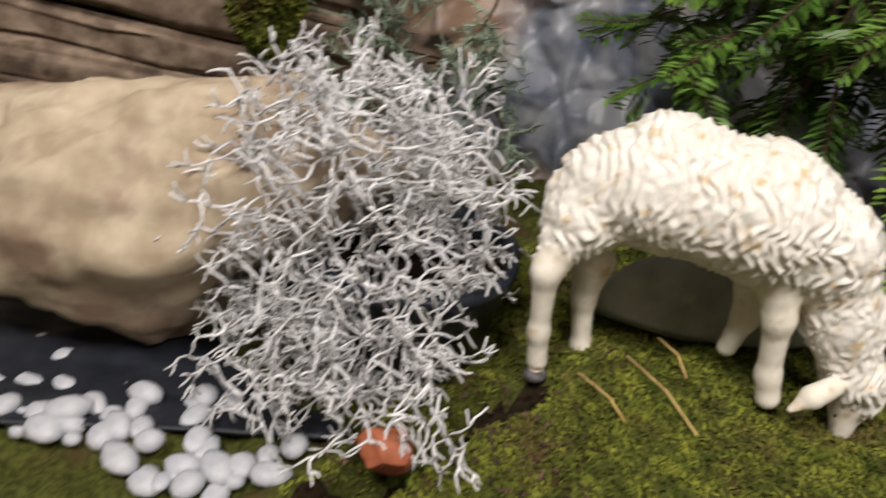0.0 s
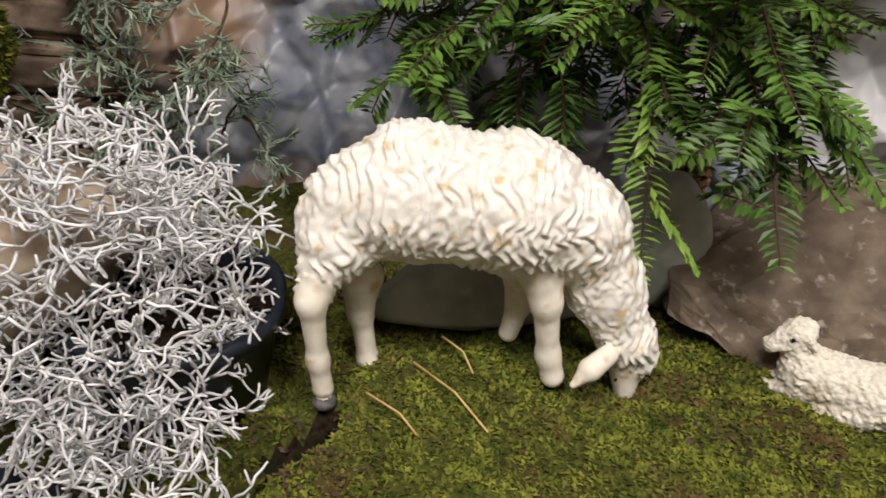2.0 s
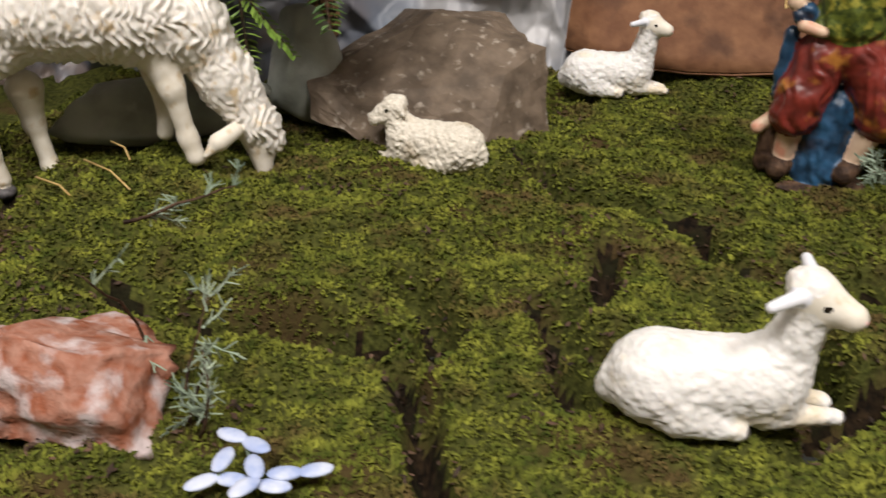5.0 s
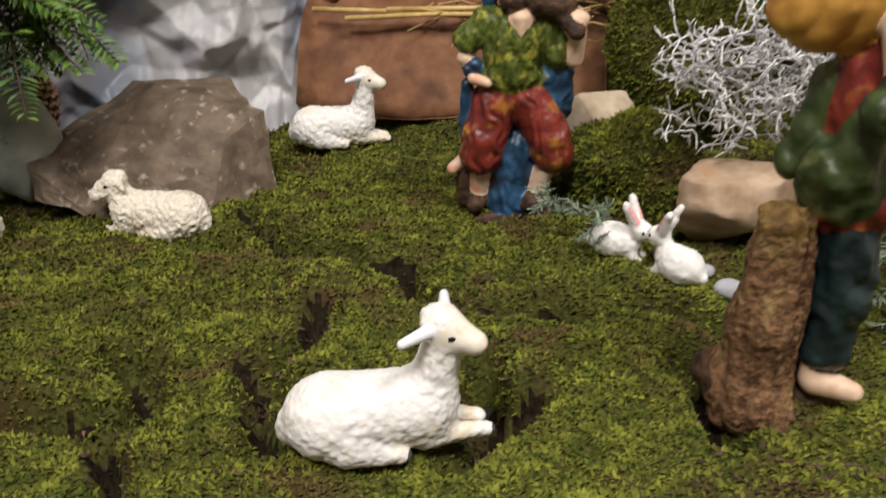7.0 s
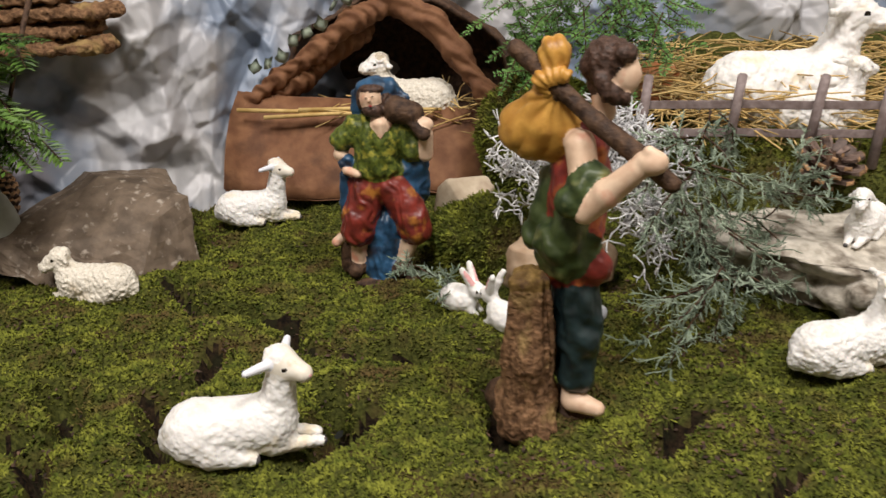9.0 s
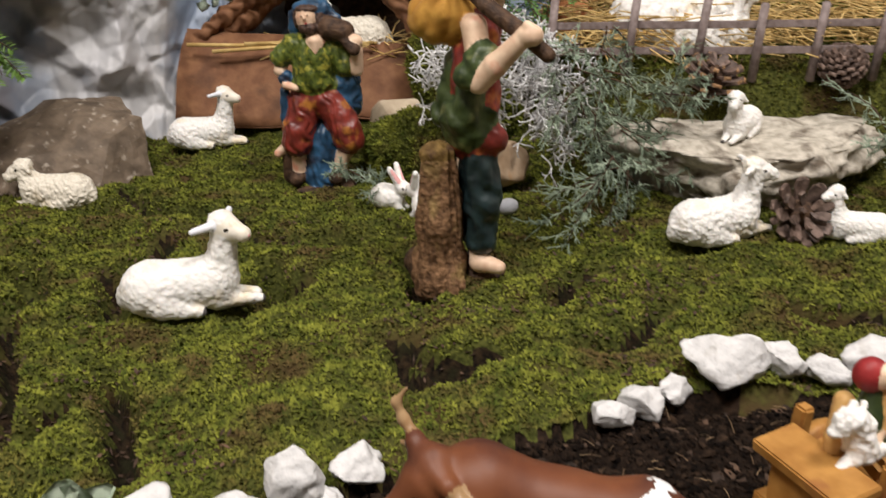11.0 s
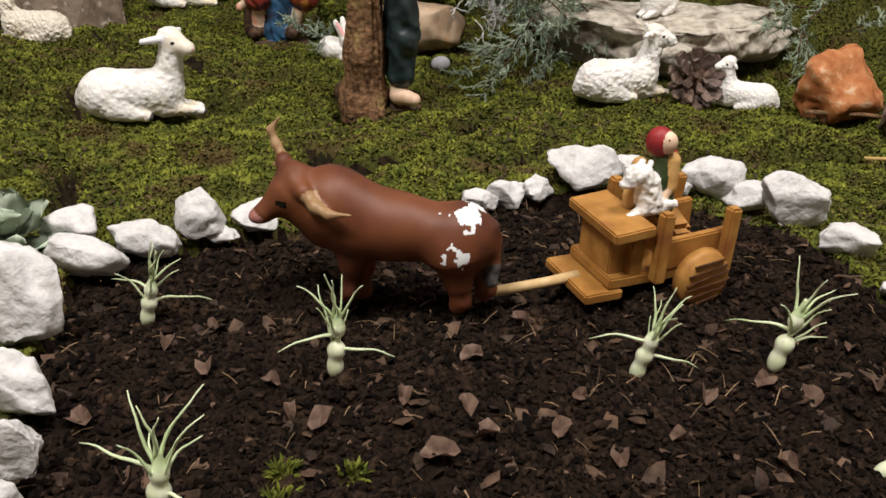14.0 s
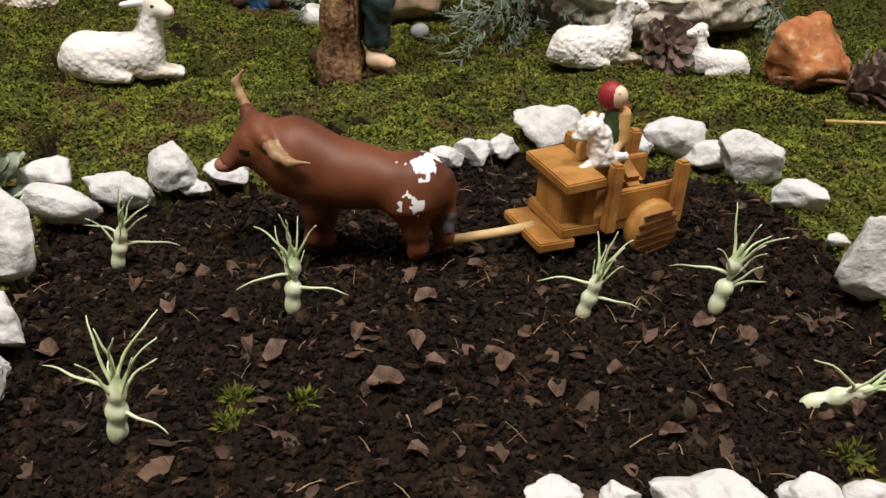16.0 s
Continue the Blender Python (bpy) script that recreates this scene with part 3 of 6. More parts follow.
def build_backdrop():
    """Crumpled painted paper standing behind the scene."""
    rs = np.random.RandomState(11)
    line = [(-0.75, 0.62), (-0.45, 0.74), (-0.15, 0.81), (0.08, 0.86), (0.28, 0.90), (0.36, 0.99), (0.55, 1.16), (0.9, 1.22), (1.55, 1.22)]
    seg = np.array(line)
    ln = np.concatenate([[0], np.cumsum(np.hypot(*np.diff(seg, axis=0).T))])
    nu, nv = 1000, 300
    u, v = np.linspace(0, ln[-1], nu), np.linspace(0, 0.75, nv)
    bx, by = np.interp(u, ln, seg[:, 0]), np.interp(u, ln, seg[:, 1])
    Ug, Vg = np.meshgrid(u, v, indexing="ij")

    p = np.stack([Ug.ravel(), Vg.ravel(), np.zeros(Ug.size)], 1)
    p = p + 0.02 * (np.stack([vnoise(p + 5, 0.09), vnoise(p + 15, 0.09), 0 * p[:, 0]], 1) - 0.5)

    def crumple(size, shift, turn, long):
        """Flat facets that meet in straight, sharp creases, longer along one direction."""
        c, sn = math.cos(turn), math.sin(turn)
        q = np.stack([(c * p[:, 0] - sn * p[:, 1]) / size, (sn * p[:, 0] + c * p[:, 1]) / size / long], 1)
        i0 = np.floor(q).astype(int)
        best, second = np.full(len(q), 9.0), np.full(len(q), 9.0)
        for a in (-1, 0, 1):
            for b in (-1, 0, 1):
                cell = i0 + np.array([a, b])
                at = cell + np.stack([TAB[cell[:, 0] % 64, cell[:, 1] % 64, shift], TAB[cell[:, 0] % 64, cell[:, 1] % 64, shift + 1]], 1)
                d = ((q - at) ** 2).sum(1)
                second = np.minimum(second, np.maximum(best, d))
                best = np.minimum(best, d)
        return np.minimum(second - best, 1.2) * size

    D = 0.30 * crumple(0.12, 3, 0.5, 1.5) - 0.26 * crumple(0.075, 9, -0.6, 1.7) + 0.20 * crumple(0.042, 17, 0.9, 1.4) - 0.14 * crumple(0.024, 23, -0.3, 1.4)
    D = (D - D.mean() + (vnoise(p, 0.2) - 0.5) * 0.06).reshape(Ug.shape)
    Vg = np.broadcast_to(v[None, :], Ug.shape)
    lean = 0.05 * np.exp(-Vg / 0.08)
    X = np.broadcast_to(bx[:, None], Ug.shape)
    Y = by[:, None] - lean - D
    V = np.stack([X.ravel() + 0.3 * D.ravel(), Y.ravel(), Vg.ravel() - 0.03], 1)
    i, j = np.meshgrid(np.arange(nu - 1), np.arange(nv - 1), indexing="ij")
    a = (i * nv + j).ravel()
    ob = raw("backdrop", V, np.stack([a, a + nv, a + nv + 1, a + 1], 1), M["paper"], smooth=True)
    ob.modifiers.new("thick", "SOLIDIFY").thickness = 0.002
    tagged(ob, "crumpled paper painted as grey blue and brown rock", "backdrop", kind="structure")


build_backdrop()


def build_room():
    """Plain room round the display, behind and above the camera."""
    for name, sx, sy, sz, x, y, z, m in (("floor", 5, 5, 0.1, 0.4, 0, -0.85, "room_floor"), ("ceiling", 5, 5, 0.1, 0.4, 0, 2.5, "room_wall"),
                                         ("wall_north", 5, 0.1, 3.25, 0.4, 2.5, 0.825, "room_wall"), ("wall_south", 5, 0.1, 3.25, 0.4, -2.5, 0.825, "room_wall"),
                                         ("wall_east", 0.1, 4.9, 3.25, 2.85, 0, 0.825, "room_wall"), ("wall_west", 0.1, 4.9, 3.25, -2.05, 0, 0.825, "room_wall")):
        ob = part(name, plank(sx, sy, sz, bev=0.004), M[m], None)
        ob.matrix_world = pose(x, y, z)
        tagged(ob, "plain painted room " + name.split("_")[0], name.split("_")[0], kind="structure")
    t = thing("display_table", pose(0.4, 0.42, -0.8), "cloth-covered table under the display", "table")
    part("tabletop", plank(2.3, 1.75, 0.04, pose(0, 0, 0.74), 0.004), M["cloth"], t)
    for sx in (-1, 1):
        for sy in (-1, 1):
            part("leg", plank(0.06, 0.06, 0.72, pose(1.05 * sx, 0.8 * sy, 0.36), 0.004), M["wood"], t)


build_room()


# ---- sheep ----
def wool_relief(size, amp):
    def f(v, mats, vm):
        w = np.array([1.0 if m.startswith("wool") else 0.0 for m in mats])[vm]
        return w * amp * ((vnoise(v, size) - 0.5) * 1.4 + (vnoise(v + 0.3, size * 0.45) - 0.5) * 0.8)
    return f


def lying_sheep(name, x, y, z, s, rz, yaw, label, coat="wool_white", face="cream", ears="ear", wool=0.035, lean=0.0, group="resting sheep figures", head_down=0.0, tall=1.15, ear=1.0):
    """A lamb lying with folded legs. s: its length in metres. yaw: how far its head turns to its left."""
    c, sn = math.cos(radians(yaw)), math.sin(radians(yaw))

    def hd(px, py, pz):
        dx = px - 0.40
        return (s * (0.40 + c * dx - sn * py), s * (sn * dx + c * py), s * pz * tall)

    def b(px, py, pz):
        return (s * px, s * py, s * pz)
    P = [cap(b(-0.34, 0, 0.25), b(0.22, 0, 0.26), 0.255 * s, 0.235 * s, coat), ell(b(-0.33, 0, 0.24), b(0.28, 0.27, 0.25), coat),
         ell(b(0.26, 0, 0.25), b(0.2, 0.2, 0.24), coat), cap(b(0.31, 0, 0.36), hd(0.41, 0, 0.62), 0.165 * s, 0.115 * s, coat),
         cap(hd(0.41, 0, 0.64), hd(0.60, 0, 0.60 - head_down), 0.122 * s, 0.078 * s, face), ell(hd(0.36, 0, 0.70), b(0.1, 0.11, 0.07), coat),
         cap(b(0.25, 0.12, 0.10), b(0.62, 0.08, 0.055), 0.08 * s, 0.048 * s, coat), cap(b(0.25, -0.12, 0.10), b(0.64, -0.06, 0.055), 0.08 * s, 0.048 * s, coat),
         cap(b(-0.22, 0.17, 0.12), b(0.08, 0.21, 0.05), 0.13 * s, 0.055 * s, coat), cap(b(-0.22, -0.17, 0.12), b(0.08, -0.21, 0.05), 0.13 * s, 0.055 * s, coat),
         ell(b(-0.58, 0.02, 0.16), b(0.09, 0.07, 0.11), coat), ell(b(0.12, -0.215, 0.04), b(0.035, 0.035, 0.035), "hoof", 0.3), ell(b(0.67, -0.06, 0.05), b(0.035, 0.035, 0.035), "hoof", 0.3)]
    for k in (1, -1):
        P.append(cap(hd(0.36, 0.11 * k, 0.675), hd(0.36 - 0.09 * ear, (0.11 + 0.19 * ear) * k, 0.675 - 0.1 * (1 - ear)), 0.046 * s, 0.030 * s, ears, 0.3))
        P.append(ell(hd(0.50, 0.104 * k, 0.65), b(0.010, 0.008, 0.008), "eye", 0.1))
    P.append(ell(hd(0.655, 0, 0.60 - head_down), b(0.02, 0.035, 0.02), "pink" if face == "cream" else face, 0.2))
    return sculpt(name, P, 0.0105 * s, 0.07 * s, label, "sheep figure", group, wool_relief(0.04 * s, wool * s), pose(x, y, z - 0.015 * s, 0, lean, rz))


def grazing_sheep():
    """The large sheep that crops the moss, with waves of fleece."""
    w, c = "wool", "cream"
    P = [cap((0.0025, 0.5646, 0.1384), (0.0567, 0.5959, 0.1316), 0.0365, 0.0390, w), ell((-0.0211, 0.5510, 0.1284), (0.0277, 0.0254, 0.0338), w, 1, 33), ell((0.0097, 0.5688, 0.1399), (0.0322, 0.0288, 0.0399), w, 1, 33),
         cap((0.0567, 0.5959, 0.1316), (0.0860, 0.6128, 0.1181), 0.0383, 0.0314, w), cap((0.0923, 0.6165, 0.1156), (0.1112, 0.6235, 0.0741), 0.0258, 0.0217, w), cap((0.1112, 0.6235, 0.0741), (0.1280, 0.6279, 0.0395), 0.0217, 0.0177, w),
         cap((0.1304, 0.6275, 0.0357), (0.1392, 0.6309, 0.0239), 0.0162, 0.0117, w), cap((0.1324, 0.6252, 0.0186), (0.1357, 0.6224, -0.0041), 0.0113, 0.0059, c, 0.7), ell((0.1304, 0.6082, 0.0193), (0.0015, 0.0015, 0.0015), "eye", 0.1, 0),
         ell((0.1358, 0.6138, -0.0027), (0.0020, 0.0012, 0.0008), "hoof", 0.1, 0), cap((-0.0256, 0.5363, 0.1097), (-0.0315, 0.5254, 0.0905), 0.0210, 0.0102, w), cap((-0.0279, 0.5235, 0.0957), (-0.0304, 0.5167, 0.0839), 0.0091, 0.0078, c, 0.7),
         cap((-0.0304, 0.5167, 0.0839), (-0.0289, 0.5188, 0.0407), 0.0078, 0.0057, c, 0.7), cap((-0.0289, 0.5188, 0.0407), (-0.0271, 0.5204, 0.0184), 0.0057, 0.0065, c, 0.7), ell((-0.0260, 0.5196, 0.0091), (0.0073, 0.0080, 0.0051), "hoof", 0.2, 0),
         cap((-0.0232, 0.5615, 0.0760), (-0.0254, 0.5638, 0.0477), 0.0138, 0.0075, c, 0.7), cap((-0.0254, 0.5638, 0.0477), (-0.0204, 0.5643, 0.0114), 0.0071, 0.0062, c, 0.7), cap((-0.0204, 0.5643, 0.0114), (-0.0176, 0.5640, 0.0067), 0.0066, 0.0074, c, 0.5),
         cap((0.0765, 0.5896, 0.1014), (0.0848, 0.5891, 0.0766), 0.0148, 0.0090, c, 0.7), cap((0.0848, 0.5891, 0.0766), (0.0894, 0.5927, 0.0355), 0.0083, 0.0067, c, 0.7), cap((0.0894, 0.5927, 0.0355), (0.0937, 0.5929, 0.0202), 0.0067, 0.0076, c, 0.7),
         cap((0.0604, 0.6098, 0.0824), (0.0622, 0.6125, 0.0547), 0.0127, 0.0080, c, 0.7), cap((0.0622, 0.6125, 0.0547), (0.0577, 0.6096, 0.0296), 0.0077, 0.0063, c, 0.7), cap((-0.0435, 0.5421, 0.1221), (-0.0442, 0.5376, 0.1007), 0.0095, 0.0069, w, 0.5),
         cap((0.1238, 0.6037, 0.0402), (0.1167, 0.5908, 0.0354), 0.0063, 0.0074, c, 0.15), cap((0.1167, 0.5908, 0.0354), (0.1097, 0.5818, 0.0273), 0.0066, 0.0022, c, 0.15)]

    def relief(v, mats, vm):
        on = np.array([1.0 if m == "wool" else 0.0 for m in mats])[vm]
        along = v[:, 0] * 0.866 + v[:, 1] * 0.50
        q = v * np.array([1.0, 1.0, 0.6])
        wave = along + 0.0014 * np.sin(v[:, 2] * 380 + 9 * vnoise(v, 0.020)) + 0.014 * vnoise(v + 2, 0.015) + 0.003 * vnoise(v + 4, 0.006)
        f = (wave / 0.0074) % 1.0
        saw = np.where(f < 0.3, f / 0.3, (1 - f) / 0.7) ** 1.3
        saw = saw * (0.2 + 1.0 * vnoise(q + 1, 0.009)) * (0.55 + 0.9 * vnoise(v + 8, 0.03))
        return on * (saw * 0.0034 - 0.0009 + (vnoise(v, 0.004) - 0.5) * 0.0016)
    return sculpt("grazing_sheep", P, 0.00105, 0.010, "large cream sheep figure with wavy fleece cropping moss", "sheep figure", "", relief)


grazing_sheep()
lying_sheep("resting_sheep", 0.487, 0.414, gz(0.48, 0.41), 0.089, 12, -32, "white resting sheep figure with cream head on moss", wool=0.010, tall=1.25)
lying_sheep("resting_sheep", 0.385, 0.862, gz(0.395, 0.86), 0.077, 8, -22, "small white resting lamb figure beside the bark slab", wool=0.014, tall=1.35)
lying_sheep("resting_sheep", 0.966, 0.530, gz(0.966, 0.53), 0.082, 18, -28, "white resting lamb figure with striped fleece before the slab", "wool_white", "wool_white", "wool_white", 0.016, tall=1.25)
lying_sheep("resting_sheep", 1.100, 0.535, gz(1.10, 0.535), 0.056, 158, 40, "small white lamb figure lying beside a pine cone", "wool_white", "wool_white", "wool_white", 0.012, tall=1.25, ear=0.35)
lying_sheep("resting_sheep", 0.258, 0.677, gz(0.262, 0.677) - 0.002, 0.076, 176, 32, "grey-cream woolly lamb figure lying before the brown rock", "wool_grey", "wool_grey", "wool_grey", 0.022, head_down=0.06, tall=0.95, ear=0.35)
lying_sheep("resting_sheep", 1.018, 0.655, 0.068, 0.056, 232, 10, "small white lamb figure lying on the rock slab", "wool_white", "wool_white", "wool_white", 0.016, tall=1.25, ear=0.35, head_down=0.05)
lying_sheep("resting_sheep", 0.565, 1.0, 0.098, 0.098, 172, 40, "fluffy white sheep figure lying in the root cave", "wool_grey", "wool_white", "wool_white", 0.02, tall=1.1, ear=0.4)
lying_sheep("resting_sheep", 1.01, 0.885, gz(1.03, 0.88) + 0.004, 0.16, 12, -30, "big white sheep figure lying on straw behind the fence", "wool_white", "wool_white", "wool_white", 0.015)
lying_sheep("resting_sheep", 1.03, 0.815, gz(1.05, 0.815) + 0.004, 0.085, 20, 0, "white lamb figure lying against the big sheep", "wool_white", "wool_white", "wool_white", 0.015)


# ---- the two carved men ----
def shepherd():
    """A small bearded figure with a hood, one arm bent to the hip."""
    g, r, b = "green_cloth", "red_pants", "blue_cloth"
    P = [cap((0.5603, 0.7180, 0.1531), (0.5581, 0.7180, 0.1270), 0.0237, 0.0231, g), cap((0.5408, 0.7180, 0.1636), (0.5850, 0.7180, 0.1603), 0.0118, 0.0118, g), ell((0.5580, 0.7161, 0.1208), (0.0281, 0.0171, 0.0111), g, 1, 0),
         cap((0.5384, 0.7161, 0.1607), (0.5239, 0.7180, 0.1501), 0.0123, 0.0119, g), cap((0.5235, 0.7180, 0.1397), (0.5216, 0.7142, 0.1358), 0.0070, 0.0065, "skin", 0.4), ell((0.5283, 0.7124, 0.1279), (0.0085, 0.0070, 0.0080), b, 0.3, 0),
         cap((0.5284, 0.7068, 0.1210), (0.5401, 0.7012, 0.1187), 0.0045, 0.0035, "skin", 0.3), cap((0.5865, 0.7180, 0.1562), (0.5942, 0.7142, 0.1398), 0.0118, 0.0119, g), cap((0.6079, 0.7104, 0.1356), (0.6096, 0.7047, 0.1579), 0.0074, 0.0068, "skin", 0.4),
         ell((0.6085, 0.7008, 0.1685), (0.0091, 0.0072, 0.0076), "skin", 0.3, 0), cap((0.5642, 0.7142, 0.1719), (0.5648, 0.7065, 0.1666), 0.0097, 0.0106, "skin", 0.5), cap((0.5650, 0.7008, 0.1684), (0.5658, 0.6970, 0.1591), 0.0072, 0.0024, "skin", 0.3),
         ell((0.5573, 0.7064, 0.1938), (0.0105, 0.0095, 0.0128), "skin", 0.3, 0), ell((0.5591, 0.7026, 0.1832), (0.0105, 0.0076, 0.0067), "hair", 0.25, 0), ell((0.5471, 0.7103, 0.1920), (0.0043, 0.0067, 0.0105), "hair", 0.3, 0),
         ell((0.5695, 0.7122, 0.1911), (0.0077, 0.0086, 0.0115), "hair", 0.3, 0), ell((0.5585, 0.7064, 0.2029), (0.0114, 0.0076, 0.0043), "hair", 0.25, 0), ell((0.5599, 0.7199, 0.2000), (0.0202, 0.0164, 0.0116), b, 0.3, 0),
         cap((0.5433, 0.7199, 0.1955), (0.5417, 0.7218, 0.1791), 0.0068, 0.0059, b, 0.4), cap((0.5724, 0.7219, 0.2017), (0.5868, 0.7219, 0.1901), 0.0096, 0.0058, b, 0.4), ell((0.5540, 0.6963, 0.1970), (0.0012, 0.0009, 0.0009), "eye", 0.1, 0),
         ell((0.5611, 0.6962, 0.1979), (0.0012, 0.0009, 0.0009), "eye", 0.1, 0), ell((0.5573, 0.6939, 0.1948), (0.0019, 0.0023, 0.0028), "skin", 0.2, 0), ell((0.5585, 0.6944, 0.1893), (0.0028, 0.0014, 0.0009), "red_hood", 0.1, 0),
         cap((0.5804, 0.7103, 0.1816), (0.5971, 0.7065, 0.1784), 0.0130, 0.0115, "bark_dark", 0.4), cap((0.5947, 0.7046, 0.1741), (0.6079, 0.6951, 0.1609), 0.0062, 0.0067, "bark_dark", 0.4), cap((0.5488, 0.7180, 0.1003), (0.5379, 0.7107, 0.0703), 0.0194, 0.0175, r, 0.6),
         cap((0.5717, 0.7180, 0.1000), (0.5908, 0.7088, 0.0705), 0.0193, 0.0169, r, 0.6), ell((0.5591, 0.7180, 0.1040), (0.0295, 0.0183, 0.0122), r, 1, 0), cap((0.5363, 0.7107, 0.0703), (0.5337, 0.7107, 0.0551), 0.0170, 0.0176, r, 0.5),
         cap((0.5918, 0.7088, 0.0704), (0.5938, 0.7089, 0.0575), 0.0169, 0.0175, r, 0.5), cap((0.5342, 0.7126, 0.0439), (0.5321, 0.7144, 0.0195), 0.0089, 0.0069, "skin", 0.3), cap((0.5891, 0.7108, 0.0453), (0.5810, 0.7109, 0.0221), 0.0094, 0.0068, "skin", 0.3),
         cap((0.5308, 0.7144, 0.0123), (0.5290, 0.7074, 0.0100), 0.0091, 0.0080, "bark_dark", 0.3), cap((0.5799, 0.7109, 0.0161), (0.5767, 0.7038, 0.0127), 0.0090, 0.0079, "bark_dark", 0.3), cap((0.5614, 0.7253, 0.0579), (0.5582, 0.7233, 0.0088), 0.0189, 0.0216, b),
         cap((0.5223, 0.7236, 0.1122), (0.5207, 0.7235, 0.0649), 0.0051, 0.0047, b), cap((0.5922, 0.7255, 0.1185), (0.5947, 0.7273, 0.0933), 0.0173, 0.0155, b), ell((0.5564, 0.7215, -0.0025), (0.0406, 0.0270, 0.0049), "bark_dark", 0.5, 0),
         cap((0.5204, 0.7216, 0.0427), (0.5206, 0.7215, 0.0100), 0.0074, 0.0086, "bark_dark", 0.4), cap((0.5193, 0.7180, 0.0484), (0.5103, 0.7144, 0.0403), 0.0047, 0.0053, "skin", 0.4)]

    def folds(v, mats, vm):
        on = np.array([1.0 if m in (g, r, b) else 0.0 for m in mats])[vm]
        return on * (0.0014 * (np.sin((v[:, 0] + 0.3 * v[:, 2]) * 480 + 9 * vnoise(v, 0.014)) * 0.5 + (vnoise(v, 0.009) - 0.5) * 1.8) + 0.0006 * (vnoise(v, 0.003) - 0.5))
    return sculpt("shepherd_figure", P, 0.0012, 0.005, "painted shepherd figure in green shirt and red breeches on moss", "figurine", "", folds)


